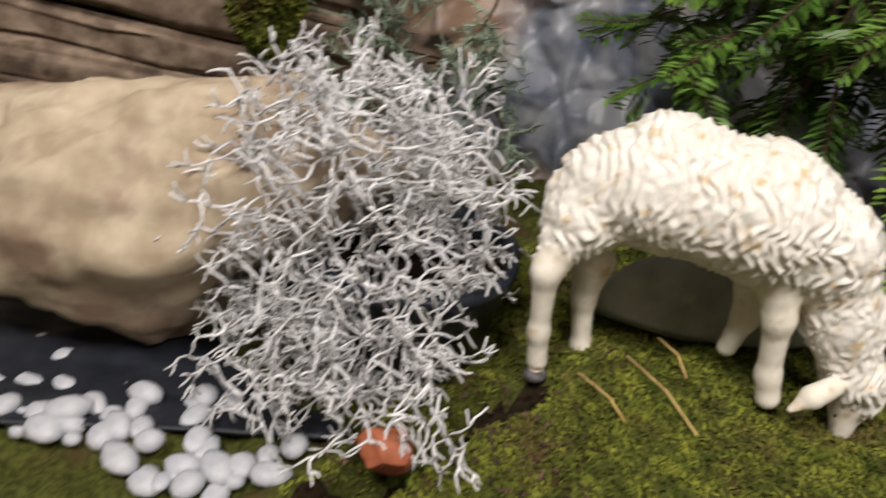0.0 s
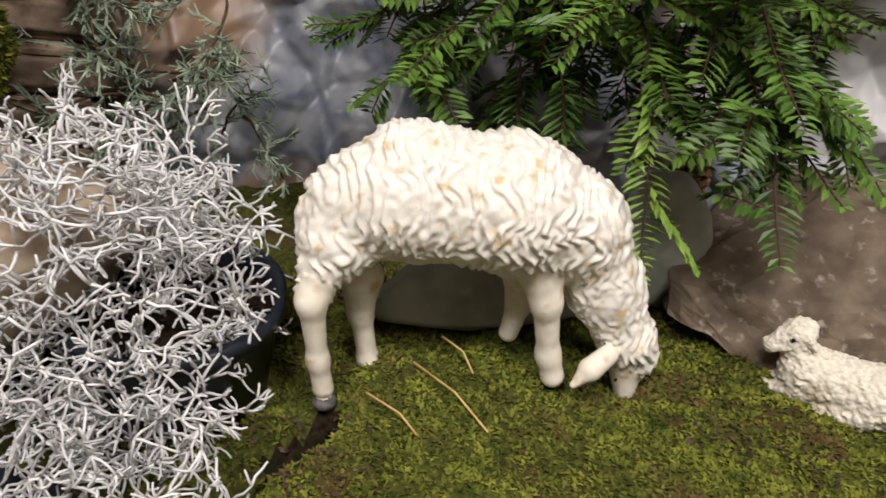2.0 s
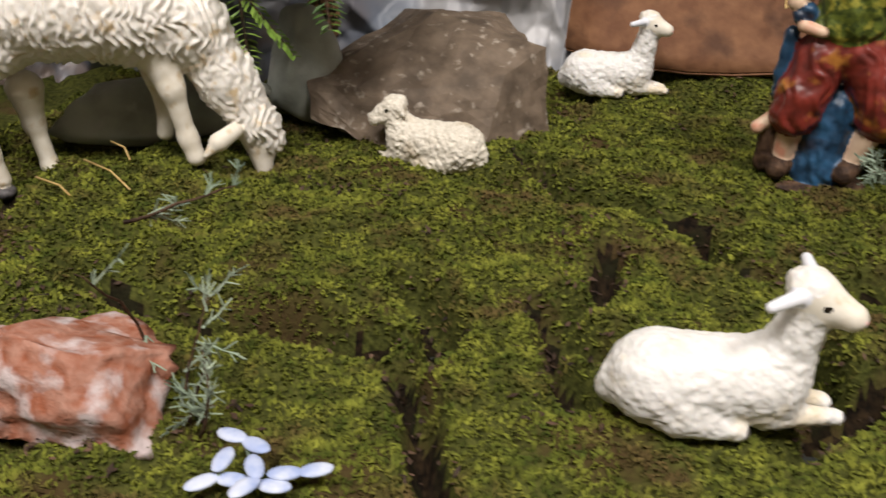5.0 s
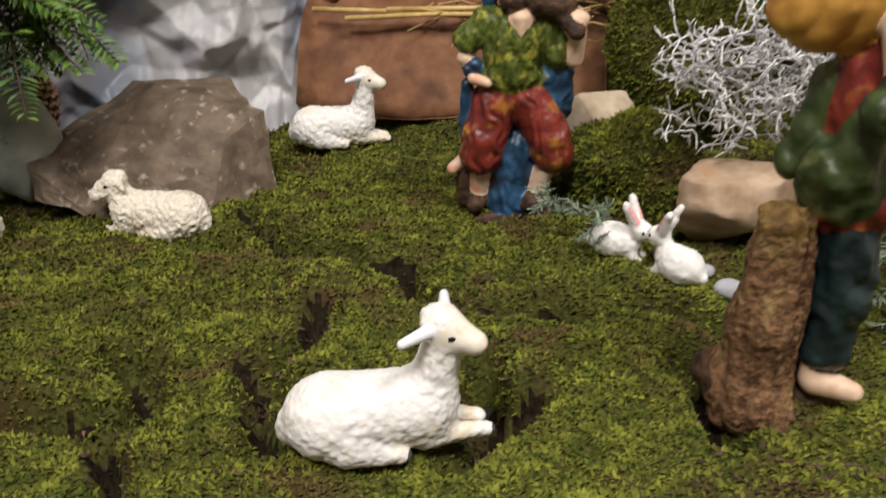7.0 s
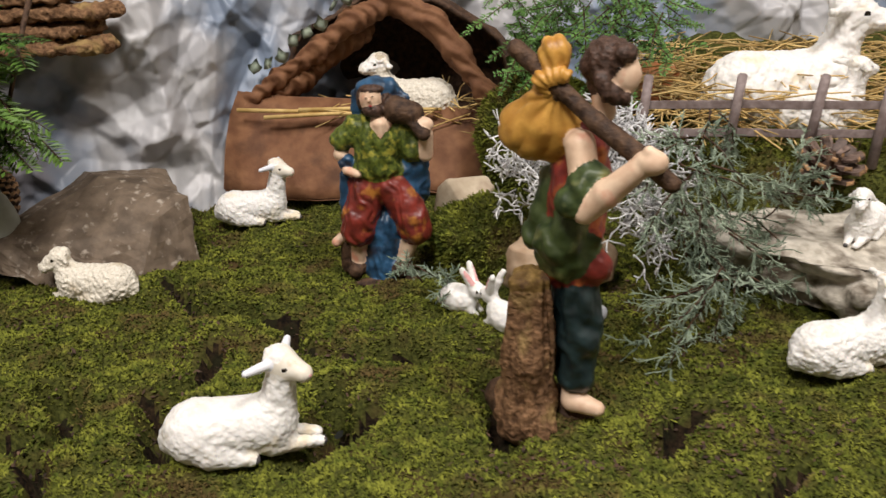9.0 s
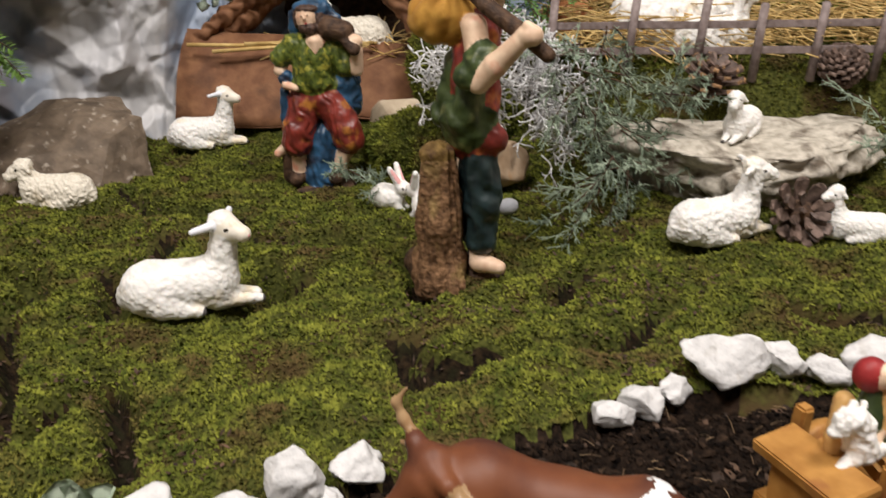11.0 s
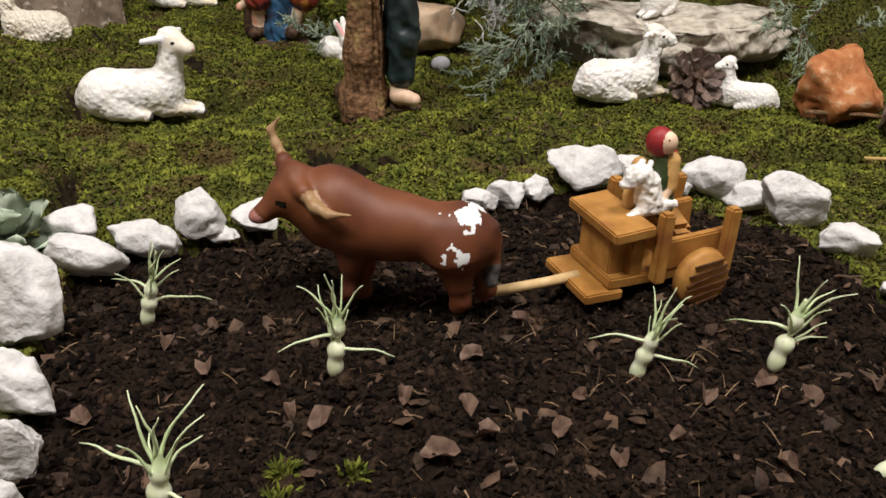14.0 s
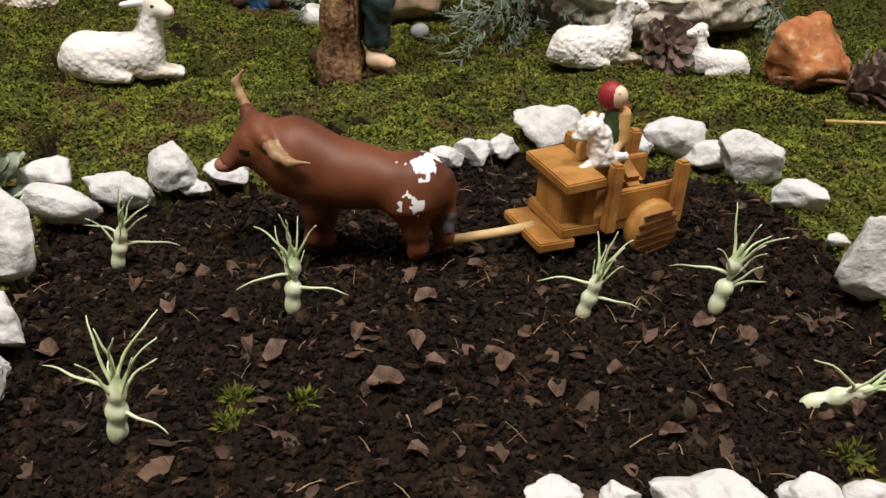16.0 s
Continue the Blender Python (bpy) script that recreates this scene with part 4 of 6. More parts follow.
def carrier():
    """The larger figure with a stick and a bundle, leaning against a stump."""
    g, r, t = "dark_green_cloth", "red_cloth", "teal_cloth"
    P = [cap((0.7352, 0.4559, 0.1134), (0.7374, 0.4552, 0.0772), 0.0158, 0.0148, t), cap((0.7374, 0.4552, 0.0772), (0.7363, 0.4556, 0.0402), 0.0148, 0.0135, t), cap((0.7300, 0.4723, 0.1039), (0.7281, 0.4756, 0.0414), 0.0142, 0.0128, t),
         cap((0.7334, 0.4565, 0.0351), (0.7340, 0.4563, 0.0193), 0.0080, 0.0093, "skin", 0.3), cap((0.7341, 0.4529, 0.0206), (0.7505, 0.4426, 0.0199), 0.0092, 0.0061, "skin", 0.3), cap((0.7288, 0.4749, 0.0141), (0.7395, 0.4714, 0.0121), 0.0084, 0.0076, "bark_dark", 0.3),
         cap((0.7243, 0.4594, 0.1291), (0.7438, 0.4531, 0.1324), 0.0150, 0.0141, r), cap((0.7290, 0.4579, 0.1581), (0.7275, 0.4584, 0.1430), 0.0206, 0.0222, g), ell((0.7154, 0.4509, 0.1536), (0.0145, 0.0112, 0.0132), g, 0.5, -18),
         ell((0.7032, 0.4701, 0.1526), (0.0082, 0.0082, 0.0123), g, 0.4, -18), cap((0.7370, 0.4593, 0.2267), (0.7347, 0.4600, 0.1963), 0.0175, 0.0193, r), cap((0.7347, 0.4600, 0.1963), (0.7323, 0.4607, 0.1641), 0.0199, 0.0206, r),
         cap((0.7154, 0.4682, 0.1934), (0.7117, 0.4693, 0.1604), 0.0098, 0.0115, g, 0.6), cap((0.7323, 0.4452, 0.1835), (0.7229, 0.4447, 0.1537), 0.0108, 0.0143, g, 0.6), cap((0.7313, 0.4372, 0.2272), (0.7335, 0.4309, 0.2094), 0.0102, 0.0099, "skin", 0.35),
         cap((0.7370, 0.4258, 0.2097), (0.7287, 0.4250, 0.1923), 0.0107, 0.0133, g, 0.4), cap((0.7426, 0.4241, 0.2072), (0.7353, 0.4211, 0.1891), 0.0071, 0.0078, g, 0.4), cap((0.7337, 0.4178, 0.1879), (0.7464, 0.4114, 0.2028), 0.0081, 0.0090, "skin", 0.35),
         cap((0.7464, 0.4114, 0.2028), (0.7631, 0.4035, 0.2211), 0.0090, 0.0073, "skin", 0.35), ell((0.7707, 0.4010, 0.2264), (0.0105, 0.0083, 0.0083), "skin", 0.35, -18), cap((0.7688, 0.3994, 0.2337), (0.7755, 0.3975, 0.2291), 0.0038, 0.0038, "skin", 0.25),
         cap((0.7482, 0.4557, 0.2436), (0.7476, 0.4560, 0.2529), 0.0079, 0.0079, "skin", 0.5), ell((0.7579, 0.4486, 0.2696), (0.0117, 0.0100, 0.0147), "skin", 0.4, -18), ell((0.7497, 0.4533, 0.2775), (0.0171, 0.0141, 0.0159), "hair", 0.3, -18),
         cap((0.7404, 0.4563, 0.2741), (0.7446, 0.4570, 0.2558), 0.0089, 0.0054, "hair", 0.4), cap((0.7498, 0.4430, 0.2593), (0.7580, 0.4444, 0.2558), 0.0070, 0.0059, "hair", 0.3), cap((0.7435, 0.4409, 0.2688), (0.7472, 0.4398, 0.2602), 0.0052, 0.0052, "hair", 0.3),
         ell((0.7578, 0.4445, 0.2844), (0.0080, 0.0097, 0.0069), "hair", 0.3, -18), ell((0.7669, 0.4457, 0.2695), (0.0029, 0.0023, 0.0035), "skin", 0.25, -18), ell((0.7529, 0.4297, 0.2781), (0.0017, 0.0011, 0.0011), "eye", 0.1, -18),
         cap((0.6904, 0.4602, 0.2857), (0.7139, 0.4465, 0.2666), 0.0060, 0.0062, "bark_dark", 0.3), cap((0.7139, 0.4465, 0.2666), (0.7401, 0.4281, 0.2444), 0.0056, 0.0058, "bark_dark", 0.3), cap((0.7401, 0.4281, 0.2444), (0.7654, 0.4124, 0.2268), 0.0064, 0.0068, "bark_dark", 0.3),
         cap((0.7654, 0.4124, 0.2268), (0.7851, 0.4047, 0.2107), 0.0062, 0.0057, "bark_dark", 0.3), ell((0.7057, 0.4655, 0.2302), (0.0266, 0.0209, 0.0209), "sack", 1, -18), ell((0.7182, 0.4614, 0.2345), (0.0206, 0.0187, 0.0231), "sack", 0.8, -18),
         cap((0.7122, 0.4593, 0.2433), (0.7122, 0.4511, 0.2610), 0.0191, 0.0090, "sack", 0.8), cap((0.7119, 0.4492, 0.2651), (0.7161, 0.4518, 0.2844), 0.0077, 0.0099, "sack", 0.5), cap((0.7053, 0.4452, 0.2686), (0.7203, 0.4403, 0.2718), 0.0050, 0.0043, "sack", 0.4),
         ell((0.7386, 0.4648, 0.0055), (0.0189, 0.0152, 0.0045), "bark_dark", 0.5, -18)]

    def folds(v, mats, vm):
        on = np.array([1.0 if m in (g, r, t) else 0.0 for m in mats])[vm]
        sk = np.array([1.0 if m == "sack" else 0.0 for m in mats])[vm]
        ang = np.arctan2(v[:, 2] - 0.262, v[:, 0] - 0.716) * 14
        hr = np.array([1.0 if m == "hair" else 0.0 for m in mats])[vm]
        return on * (0.0022 * (np.sin((v[:, 0] + 0.4 * v[:, 2]) * 330 + 8 * vnoise(v, 0.02)) * 0.5 + (vnoise(v, 0.010) - 0.5) * 1.6) + 0.0009 * (vnoise(v, 0.0035) - 0.5)) + sk * (0.0022 * np.abs(np.sin(ang * 0.62 + 4 * vnoise(v, 0.025))) * np.clip((v[:, 2] - 0.185) / 0.05, 0.15, 1) + 0.003 * (vnoise(v, 0.016) - 0.5)) + hr * 0.0006 * np.sin(v[:, 0] * 900 + 6 * vnoise(v, 0.01))
    return sculpt("carrier_figure", P, 0.0014, 0.006, "painted wanderer figure with yellow bundle on a stick", "figurine", "", folds)


shepherd()
carrier()


def stump():
    P = [cap((0.7018, 0.4564, 0.1093), (0.6992, 0.4572, 0.0588), 0.0156, 0.0188, "bark"), cap((0.6992, 0.4572, 0.0588), (0.6988, 0.4573, 0.0043), 0.0188, 0.0226, "bark"), ell((0.7007, 0.4567, 0.1230), (0.0157, 0.0144, 0.0082), "bark_top", 0.5, 0),
         cap((0.6898, 0.4569, 0.0140), (0.6768, 0.4695, 0.0158), 0.0127, 0.0099, "bark_dark"), cap((0.7032, 0.4477, 0.0099), (0.7115, 0.4403, 0.0009), 0.0125, 0.0066, "bark"), cap((0.6901, 0.4536, 0.0026), (0.6851, 0.4537, -0.0061), 0.0097, 0.0053, "bark")]

    def grooves(v, mats, vm):
        a = np.arctan2(v[:, 1] - 0.449, v[:, 0] - 0.7075)
        q = np.stack([np.cos(a) * 0.02, np.sin(a) * 0.02, v[:, 2] * 0.10], 1)
        return 0.009 * (np.abs(vnoise(q * np.array([1, 1, 0.9]), 0.0065) - 0.5) - 0.15) + 0.0018 * (vnoise(v, 0.004) - 0.5) + 0.005 * (vnoise(v, 0.02) - 0.5)
    return sculpt("tree_stump", P, 0.0014, 0.01, "rough brown bark stump with a pale worn top", "stump", "", grooves)


stump()

# ---- rocks ----
def dark_rock():
    P = np.array([(0.142, 0.70, 0.046), (0.214, 0.672, 0.0), (0.30, 0.70, 0.0), (0.345, 0.755, 0.0), (0.335, 0.775, 0.067), (0.31, 0.735, 0.055), (0.232, 0.790, 0.088), (0.225, 0.70, 0.045), (0.13, 0.75, 0.0), (0.15, 0.69, 0.018), (0.28, 0.86, 0.07), (0.18, 0.86, 0.07), (0.3, 0.86, 0), (0.13, 0.82, 0)])
    P = P + np.array([-0.004, 0.008, 0])
    bm = bmesh.new()
    vs = [bm.verts.new(p) for p in P]
    bmesh.ops.convex_hull(bm, input=vs)
    bmesh.ops.triangulate(bm, faces=bm.faces[:])
    bmesh.ops.subdivide_edges(bm, edges=bm.edges[:], cuts=6, use_grid_fill=True)
    bm.normal_update()
    n = np.array([v.normal[:] for v in bm.verts])
    q = np.array([v.co[:] for v in bm.verts])
    q = q + n * ((vnoise(q, 0.03) - 0.5) * 0.010 + (vnoise(q, 0.009) - 0.5) * 0.004 + (vnoise(q, 0.004) - 0.5) * 0.002)[:, None]
    for v, p in zip(bm.verts, q):
        v.co = p
    ob = part("brown_rock", bm, M["stone_brown"], None, smooth=False)
    tagged(ob, "brown angular rock with pale chipped edges on moss", "rock")


dark_rock()
rock("tan_rock", 0.738, 0.662, -0.006, (0.12, 0.075, 0.085), 21, M["stone_tan"], "tan rounded rock behind the rabbits", 8, 18, 0.06, 0.6, category="rock")
rock("flat_rock", 0.638, 0.815, -0.008, (0.085, 0.06, 0.10), 29, M["stone_beige"], "small beige rock with a flat top against moss", 20, 12, 0.03, 0.6, category="rock")
rock("rock_slab", 1.065, 0.685, -0.025, (0.38, 0.24, 0.135), 23, M["stone_slab"], "weathered grey-beige layered rock slab", -6, 18, 0.18, 0.62, category="rock", sub=5, flat=0.72)
rock("orange_rock", 1.196, 0.522, -0.014, (0.125, 0.09, 0.104), 53, M["stone_orange"], "rough orange-brown rock on the moss edge", 30, 20, 0.17, 0.62, category="rock")
rock("grey_rock", 0.03, 0.645, 0.004, (0.19, 0.05, 0.058), 25, M["stone_grey"], "flat grey-green stone behind the grazing sheep", 33, 10, 0.04, 0.7, category="rock")
rock("grey_rock", 0.125, 0.735, -0.01, (0.07, 0.06, 0.12), 26, M["stone_grey"], "upright grey stone beside the yew branches", 20, 10, 0.04, 0.7, category="rock")
rock("rose_rock", 0.165, 0.335, -0.01, (0.12, 0.11, 0.072), 31, M["stone_rose"], "reddish rock with pink and white patches", 15, 20, 0.13, 0.6, category="rock")
rock("beige_rock", -0.262, 0.425, -0.018, (0.34, 0.20, 0.185), 36, M["stone_beige"], "big smooth beige boulder beside the silver bush", 42, 12, 0.11, 0.72, category="rock", sub=5)
rock("orange_rock", 0.87, 0.965, 0.10, (0.10, 0.06, 0.075), 38, M["stone_orange"], "orange-brown rock beside the straw bedding", 10, 14, 0.05, category="rock")


def layered_rock():
    t = thing("layered_rock", pose(-0.49, 0.60, 0.02, 0, 0, 20), "brown rock of rough split layers behind the boulder", "rock")
    for k in range(8):
        bm = plank(0.34 + 0.02 * math.sin(k * 3), 0.14, 0.036, pose(0.012 * math.sin(k * 5), 0.01 * k, 0.035 * k, 4 * math.sin(k), 8, 22 + 3 * math.sin(k * 2)), 0.006)
        bmesh.ops.subdivide_edges(bm, edges=bm.edges[:], cuts=5, use_grid_fill=True)
        bm.normal_update()
        for v in bm.verts:
            v.co += v.normal * (noise.noise(v.co * 40 + Vector((k, 0, 0))) * 0.008)
        part("layer", bm, M["stone_layer"], t, smooth=True)


layered_rock()

# ---- the soil bed ----
def border_stones():
    data = [(0.536, 0.144, 0.046, 0.033, 0.022), (0.586, 0.148, 0.039, 0.028, 0.017), (0.615, 0.171, 0.031, 0.023, 0.024), (0.631, 0.172, 0.022, 0.016, 0.010),
            (0.650, 0.192, 0.030, 0.022, 0.014), (0.555, 0.112, 0.050, 0.027, 0.022), (0.556, 0.032, 0.041, 0.030, 0.039), (0.584, -0.031, 0.036, 0.026, 0.028),
            (0.599, -0.072, 0.024, 0.017, 0.024), (0.607, -0.102, 0.020, 0.014, 0.020), (0.813, 0.242, 0.029, 0.021, 0.013), (0.836, 0.256, 0.031, 0.023, 0.017),
            (0.863, 0.270, 0.024, 0.017, 0.015), (0.902, 0.285, 0.052, 0.037, 0.023), (0.940, 0.285, 0.028, 0.020, 0.018), (0.973, 0.283, 0.028, 0.020, 0.015),
            (1.003, 0.286, 0.046, 0.033, 0.021), (1.034, 0.273, 0.034, 0.024, 0.017), (1.056, 0.242, 0.046, 0.033, 0.027), (1.085, 0.194, 0.034, 0.025, 0.015),
            (1.095, 0.142, 0.015, 0.011, 0.008), (1.092, 0.074, 0.044, 0.032, 0.039), (0.942, -0.124, 0.052, 0.030, 0.014), (0.995, -0.114, 0.027, 0.019, 0.012),
            (1.026, -0.114, 0.032, 0.022, 0.012), (0.908, -0.116, 0.017, 0.013, 0.008), (0.878, -0.121, 0.022, 0.016, 0.010)]
    for i, (x, y, a, b, c) in enumerate(data):
        z = max(gz(x, y) - 0.1 * c, -0.004)
        rock("border_stone", x, y, z, (a * 1.26, b * 1.2, c * 1.75), 100 + i, M["stone_white"], "white-painted stone edging the soil bed", (37 * i) % 50 - 25, 17, 0.10, 0.60, group="stones round the soil bed", sub=4)


border_stones()


def soil_crumbs():
    """Loose crumbs and bark bits over the bed."""
    rs = np.random.RandomState(5)
    bm = bmesh.new()
    bmesh.ops.create_icosphere(bm, subdivisions=1, radius=1)
    B = np.array([v.co[:] for v in bm.verts])
    T = np.array([[v.index for v in f.verts] for f in bm.faces])
    bm.free()
    for name, n, lo, hi, flat, m, label in (("soil_crumbs", 22000, 0.0006, 0.0034, 0.85, "crumb", "dark crumbly potting soil crumbs"), ("bark_bits", 900, 0.0010, 0.0062, 0.25, "chip", "brown bark bits and fibres in the soil")):
        x, y = rs.uniform(0.53, 1.12, n * 3), rs.uniform(-0.24, 0.30, n * 3)
        k = in_bed(x, y)
        x, y = x[k][:n], y[k][:n]
        c = np.stack([x, y, ground(x, y) + 0.001], 1)
        r = lo + (hi - lo) * rs.rand(len(x)) ** 3.0
        V = []
        for p, q in zip(c, r):
            R = np.array(Euler(rs.uniform(-0.6, 0.6, 3) + [0, 0, rs.uniform(0, 6)]).to_matrix())
            V.append(p + (B * (1 + rs.uniform(-0.5, 0.5, (len(B), 1))) * q * np.array([rs.uniform(0.8, 1.9), 0.9, flat])) @ R.T)
        F2 = (T[None] + (np.arange(len(x)) * len(B))[:, None, None]).reshape(-1, 3)
        tagged(raw(name, np.concatenate(V), F2, M[m], smooth=False), label, "soil", kind="stuff")


soil_crumbs()


def soil_fibres():
    rs = random.Random(21)
    acc = ([], [])
    while len(acc[1]) < 420 * 6:
        x, y = rs.uniform(0.56, 1.09), rs.uniform(-0.2, 0.27)
        if not in_bed(np.array([x]), np.array([y]))[0]:
            continue
        p = Vector((x, y, gz(x, y) + 0.003))
        a = rs.uniform(0, 6.283)
        d = Vector((math.cos(a), math.sin(a), rs.uniform(-0.1, 0.5))) * rs.uniform(0.004, 0.014)
        tube(acc, [p, p + d * 0.5 + Vector((0, 0, 0.001)), p + d], rs.uniform(0.0002, 0.0006), 0.0002, 3)
    tagged(raw("soil_fibres", *acc, M["fibre"], smooth=False), "pale brown root fibres in the soil", "soil", kind="stuff")


soil_fibres()


def ox():
    """Long-horned brown ox, facing -x, its head turned to its left."""
    o = "ox"
    P = [cap((0.7279, 0.1043, 0.0609), (0.7633, 0.1001, 0.0533), 0.0230, 0.0188, o), cap((0.7633, 0.1001, 0.0533), (0.7985, 0.0959, 0.0497), 0.0188, 0.0194, o), ell((0.7244, 0.1048, 0.0624), (0.0209, 0.0181, 0.0216), o, 1, -7),
         ell((0.8054, 0.0950, 0.0505), (0.0190, 0.0180, 0.0207), o, 1, -7), ell((0.7491, 0.1018, 0.0478), (0.0281, 0.0175, 0.0168), o, 1, -7), cap((0.7192, 0.1054, 0.0676), (0.7074, 0.1033, 0.0690), 0.0180, 0.0145, o),
         cap((0.7168, 0.1057, 0.0499), (0.7055, 0.1018, 0.0589), 0.0134, 0.0090, o), ell((0.7009, 0.1024, 0.0736), (0.0124, 0.0117, 0.0117), o, 0.7, 0), cap((0.6958, 0.1013, 0.0700), (0.6838, 0.0977, 0.0604), 0.0103, 0.0066, o),
         ell((0.6786, 0.0968, 0.0567), (0.0059, 0.0062, 0.0045), "pink_ox", 0.5, 0), ell((0.7011, 0.1040, 0.0847), (0.0075, 0.0068, 0.0055), o, 0.6, 0), ell((0.6938, 0.0921, 0.0688), (0.0015, 0.0012, 0.0008), "eye", 0.1, 0),
         ell((0.6781, 0.0918, 0.0583), (0.0009, 0.0007, 0.0007), "eye", 0.1, 0), cap((0.6960, 0.1082, 0.0820), (0.6927, 0.1121, 0.0869), 0.0059, 0.0052, o, 0.5), cap((0.6931, 0.1138, 0.0877), (0.6870, 0.1198, 0.0946), 0.0031, 0.0026, "horn", 0.3),
         cap((0.6870, 0.1198, 0.0946), (0.6835, 0.1221, 0.1031), 0.0026, 0.0021, "horn", 0.4), cap((0.6835, 0.1221, 0.1031), (0.6893, 0.1215, 0.1116), 0.0021, 0.0009, "horn", 0.4), cap((0.6893, 0.1142, 0.0836), (0.6860, 0.1164, 0.0833), 0.0014, 0.0014, "horn", 0.3),
         cap((0.7030, 0.0968, 0.0805), (0.7084, 0.0892, 0.0779), 0.0058, 0.0050, o, 0.4), cap((0.7084, 0.0892, 0.0779), (0.7166, 0.0814, 0.0717), 0.0038, 0.0033, "horn", 0.3), cap((0.7166, 0.0814, 0.0717), (0.7256, 0.0768, 0.0692), 0.0033, 0.0026, "horn", 0.4),
         cap((0.7256, 0.0768, 0.0692), (0.7388, 0.0732, 0.0717), 0.0025, 0.0008, "horn", 0.4), cap((0.7367, 0.0946, 0.0468), (0.7353, 0.0949, 0.0287), 0.0104, 0.0060, o), cap((0.7353, 0.0949, 0.0287), (0.7342, 0.0952, 0.0088), 0.0057, 0.0047, o),
         cap((0.7342, 0.0952, 0.0071), (0.7323, 0.0955, 0.0047), 0.0058, 0.0047, o, 0.5), cap((0.7424, 0.1130, 0.0377), (0.7411, 0.1130, 0.0192), 0.0108, 0.0062, o), cap((0.7411, 0.1130, 0.0192), (0.7402, 0.1129, -0.0013), 0.0059, 0.0048, o),
         cap((0.7401, 0.1129, -0.0030), (0.7382, 0.1131, -0.0054), 0.0060, 0.0049, o, 0.5), cap((0.7991, 0.0870, 0.0407), (0.8026, 0.0867, 0.0232), 0.0144, 0.0070, o), cap((0.8026, 0.0867, 0.0232), (0.8046, 0.0866, 0.0112), 0.0063, 0.0053, o),
         cap((0.8047, 0.0866, 0.0091), (0.8030, 0.0868, 0.0060), 0.0067, 0.0057, o, 0.5), cap((0.8144, 0.1046, 0.0410), (0.8183, 0.1040, 0.0233), 0.0149, 0.0072, o), cap((0.8183, 0.1040, 0.0233), (0.8204, 0.1036, 0.0112), 0.0065, 0.0054, o),
         cap((0.8205, 0.1036, 0.0091), (0.8189, 0.1038, 0.0059), 0.0069, 0.0058, o, 0.5), cap((0.8215, 0.0931, 0.0581), (0.8244, 0.0928, 0.0331), 0.0041, 0.0031, o, 0.6), cap((0.8244, 0.0928, 0.0331), (0.8230, 0.0912, 0.0219), 0.0035, 0.0042, "hoof", 0.4)]
    ob = sculpt("ox_figure", P, 0.00115, 0.009, "glossy brown ox figure with white patches and long horns", "ox figure", "", None)
    me = ob.data
    me.materials.append(M["ox_white"])
    cen = np.array([p.center[:] for p in me.polygons])
    wob = (vnoise(cen, 0.006) - 0.5) * 0.007 + (vnoise(cen + 1, 0.0025) - 0.5) * 0.005
    idx = np.array([p.material_index for p in me.polygons])
    for c, r in (((0.8002, 0.078, 0.0465), 0.0078), ((0.8072, 0.0859, 0.0694), 0.0085), ((0.7955, 0.0855, 0.0724), 0.0042), ((0.7873, 0.0864, 0.0696), 0.0024), ((0.8114, 0.0963, 0.0686), 0.006)):
        idx[np.linalg.norm(cen - np.array(c), axis=1) + wob < r] = len(me.materials) - 1
    me.polygons.foreach_set("material_index", idx.astype(np.int32))


ox()


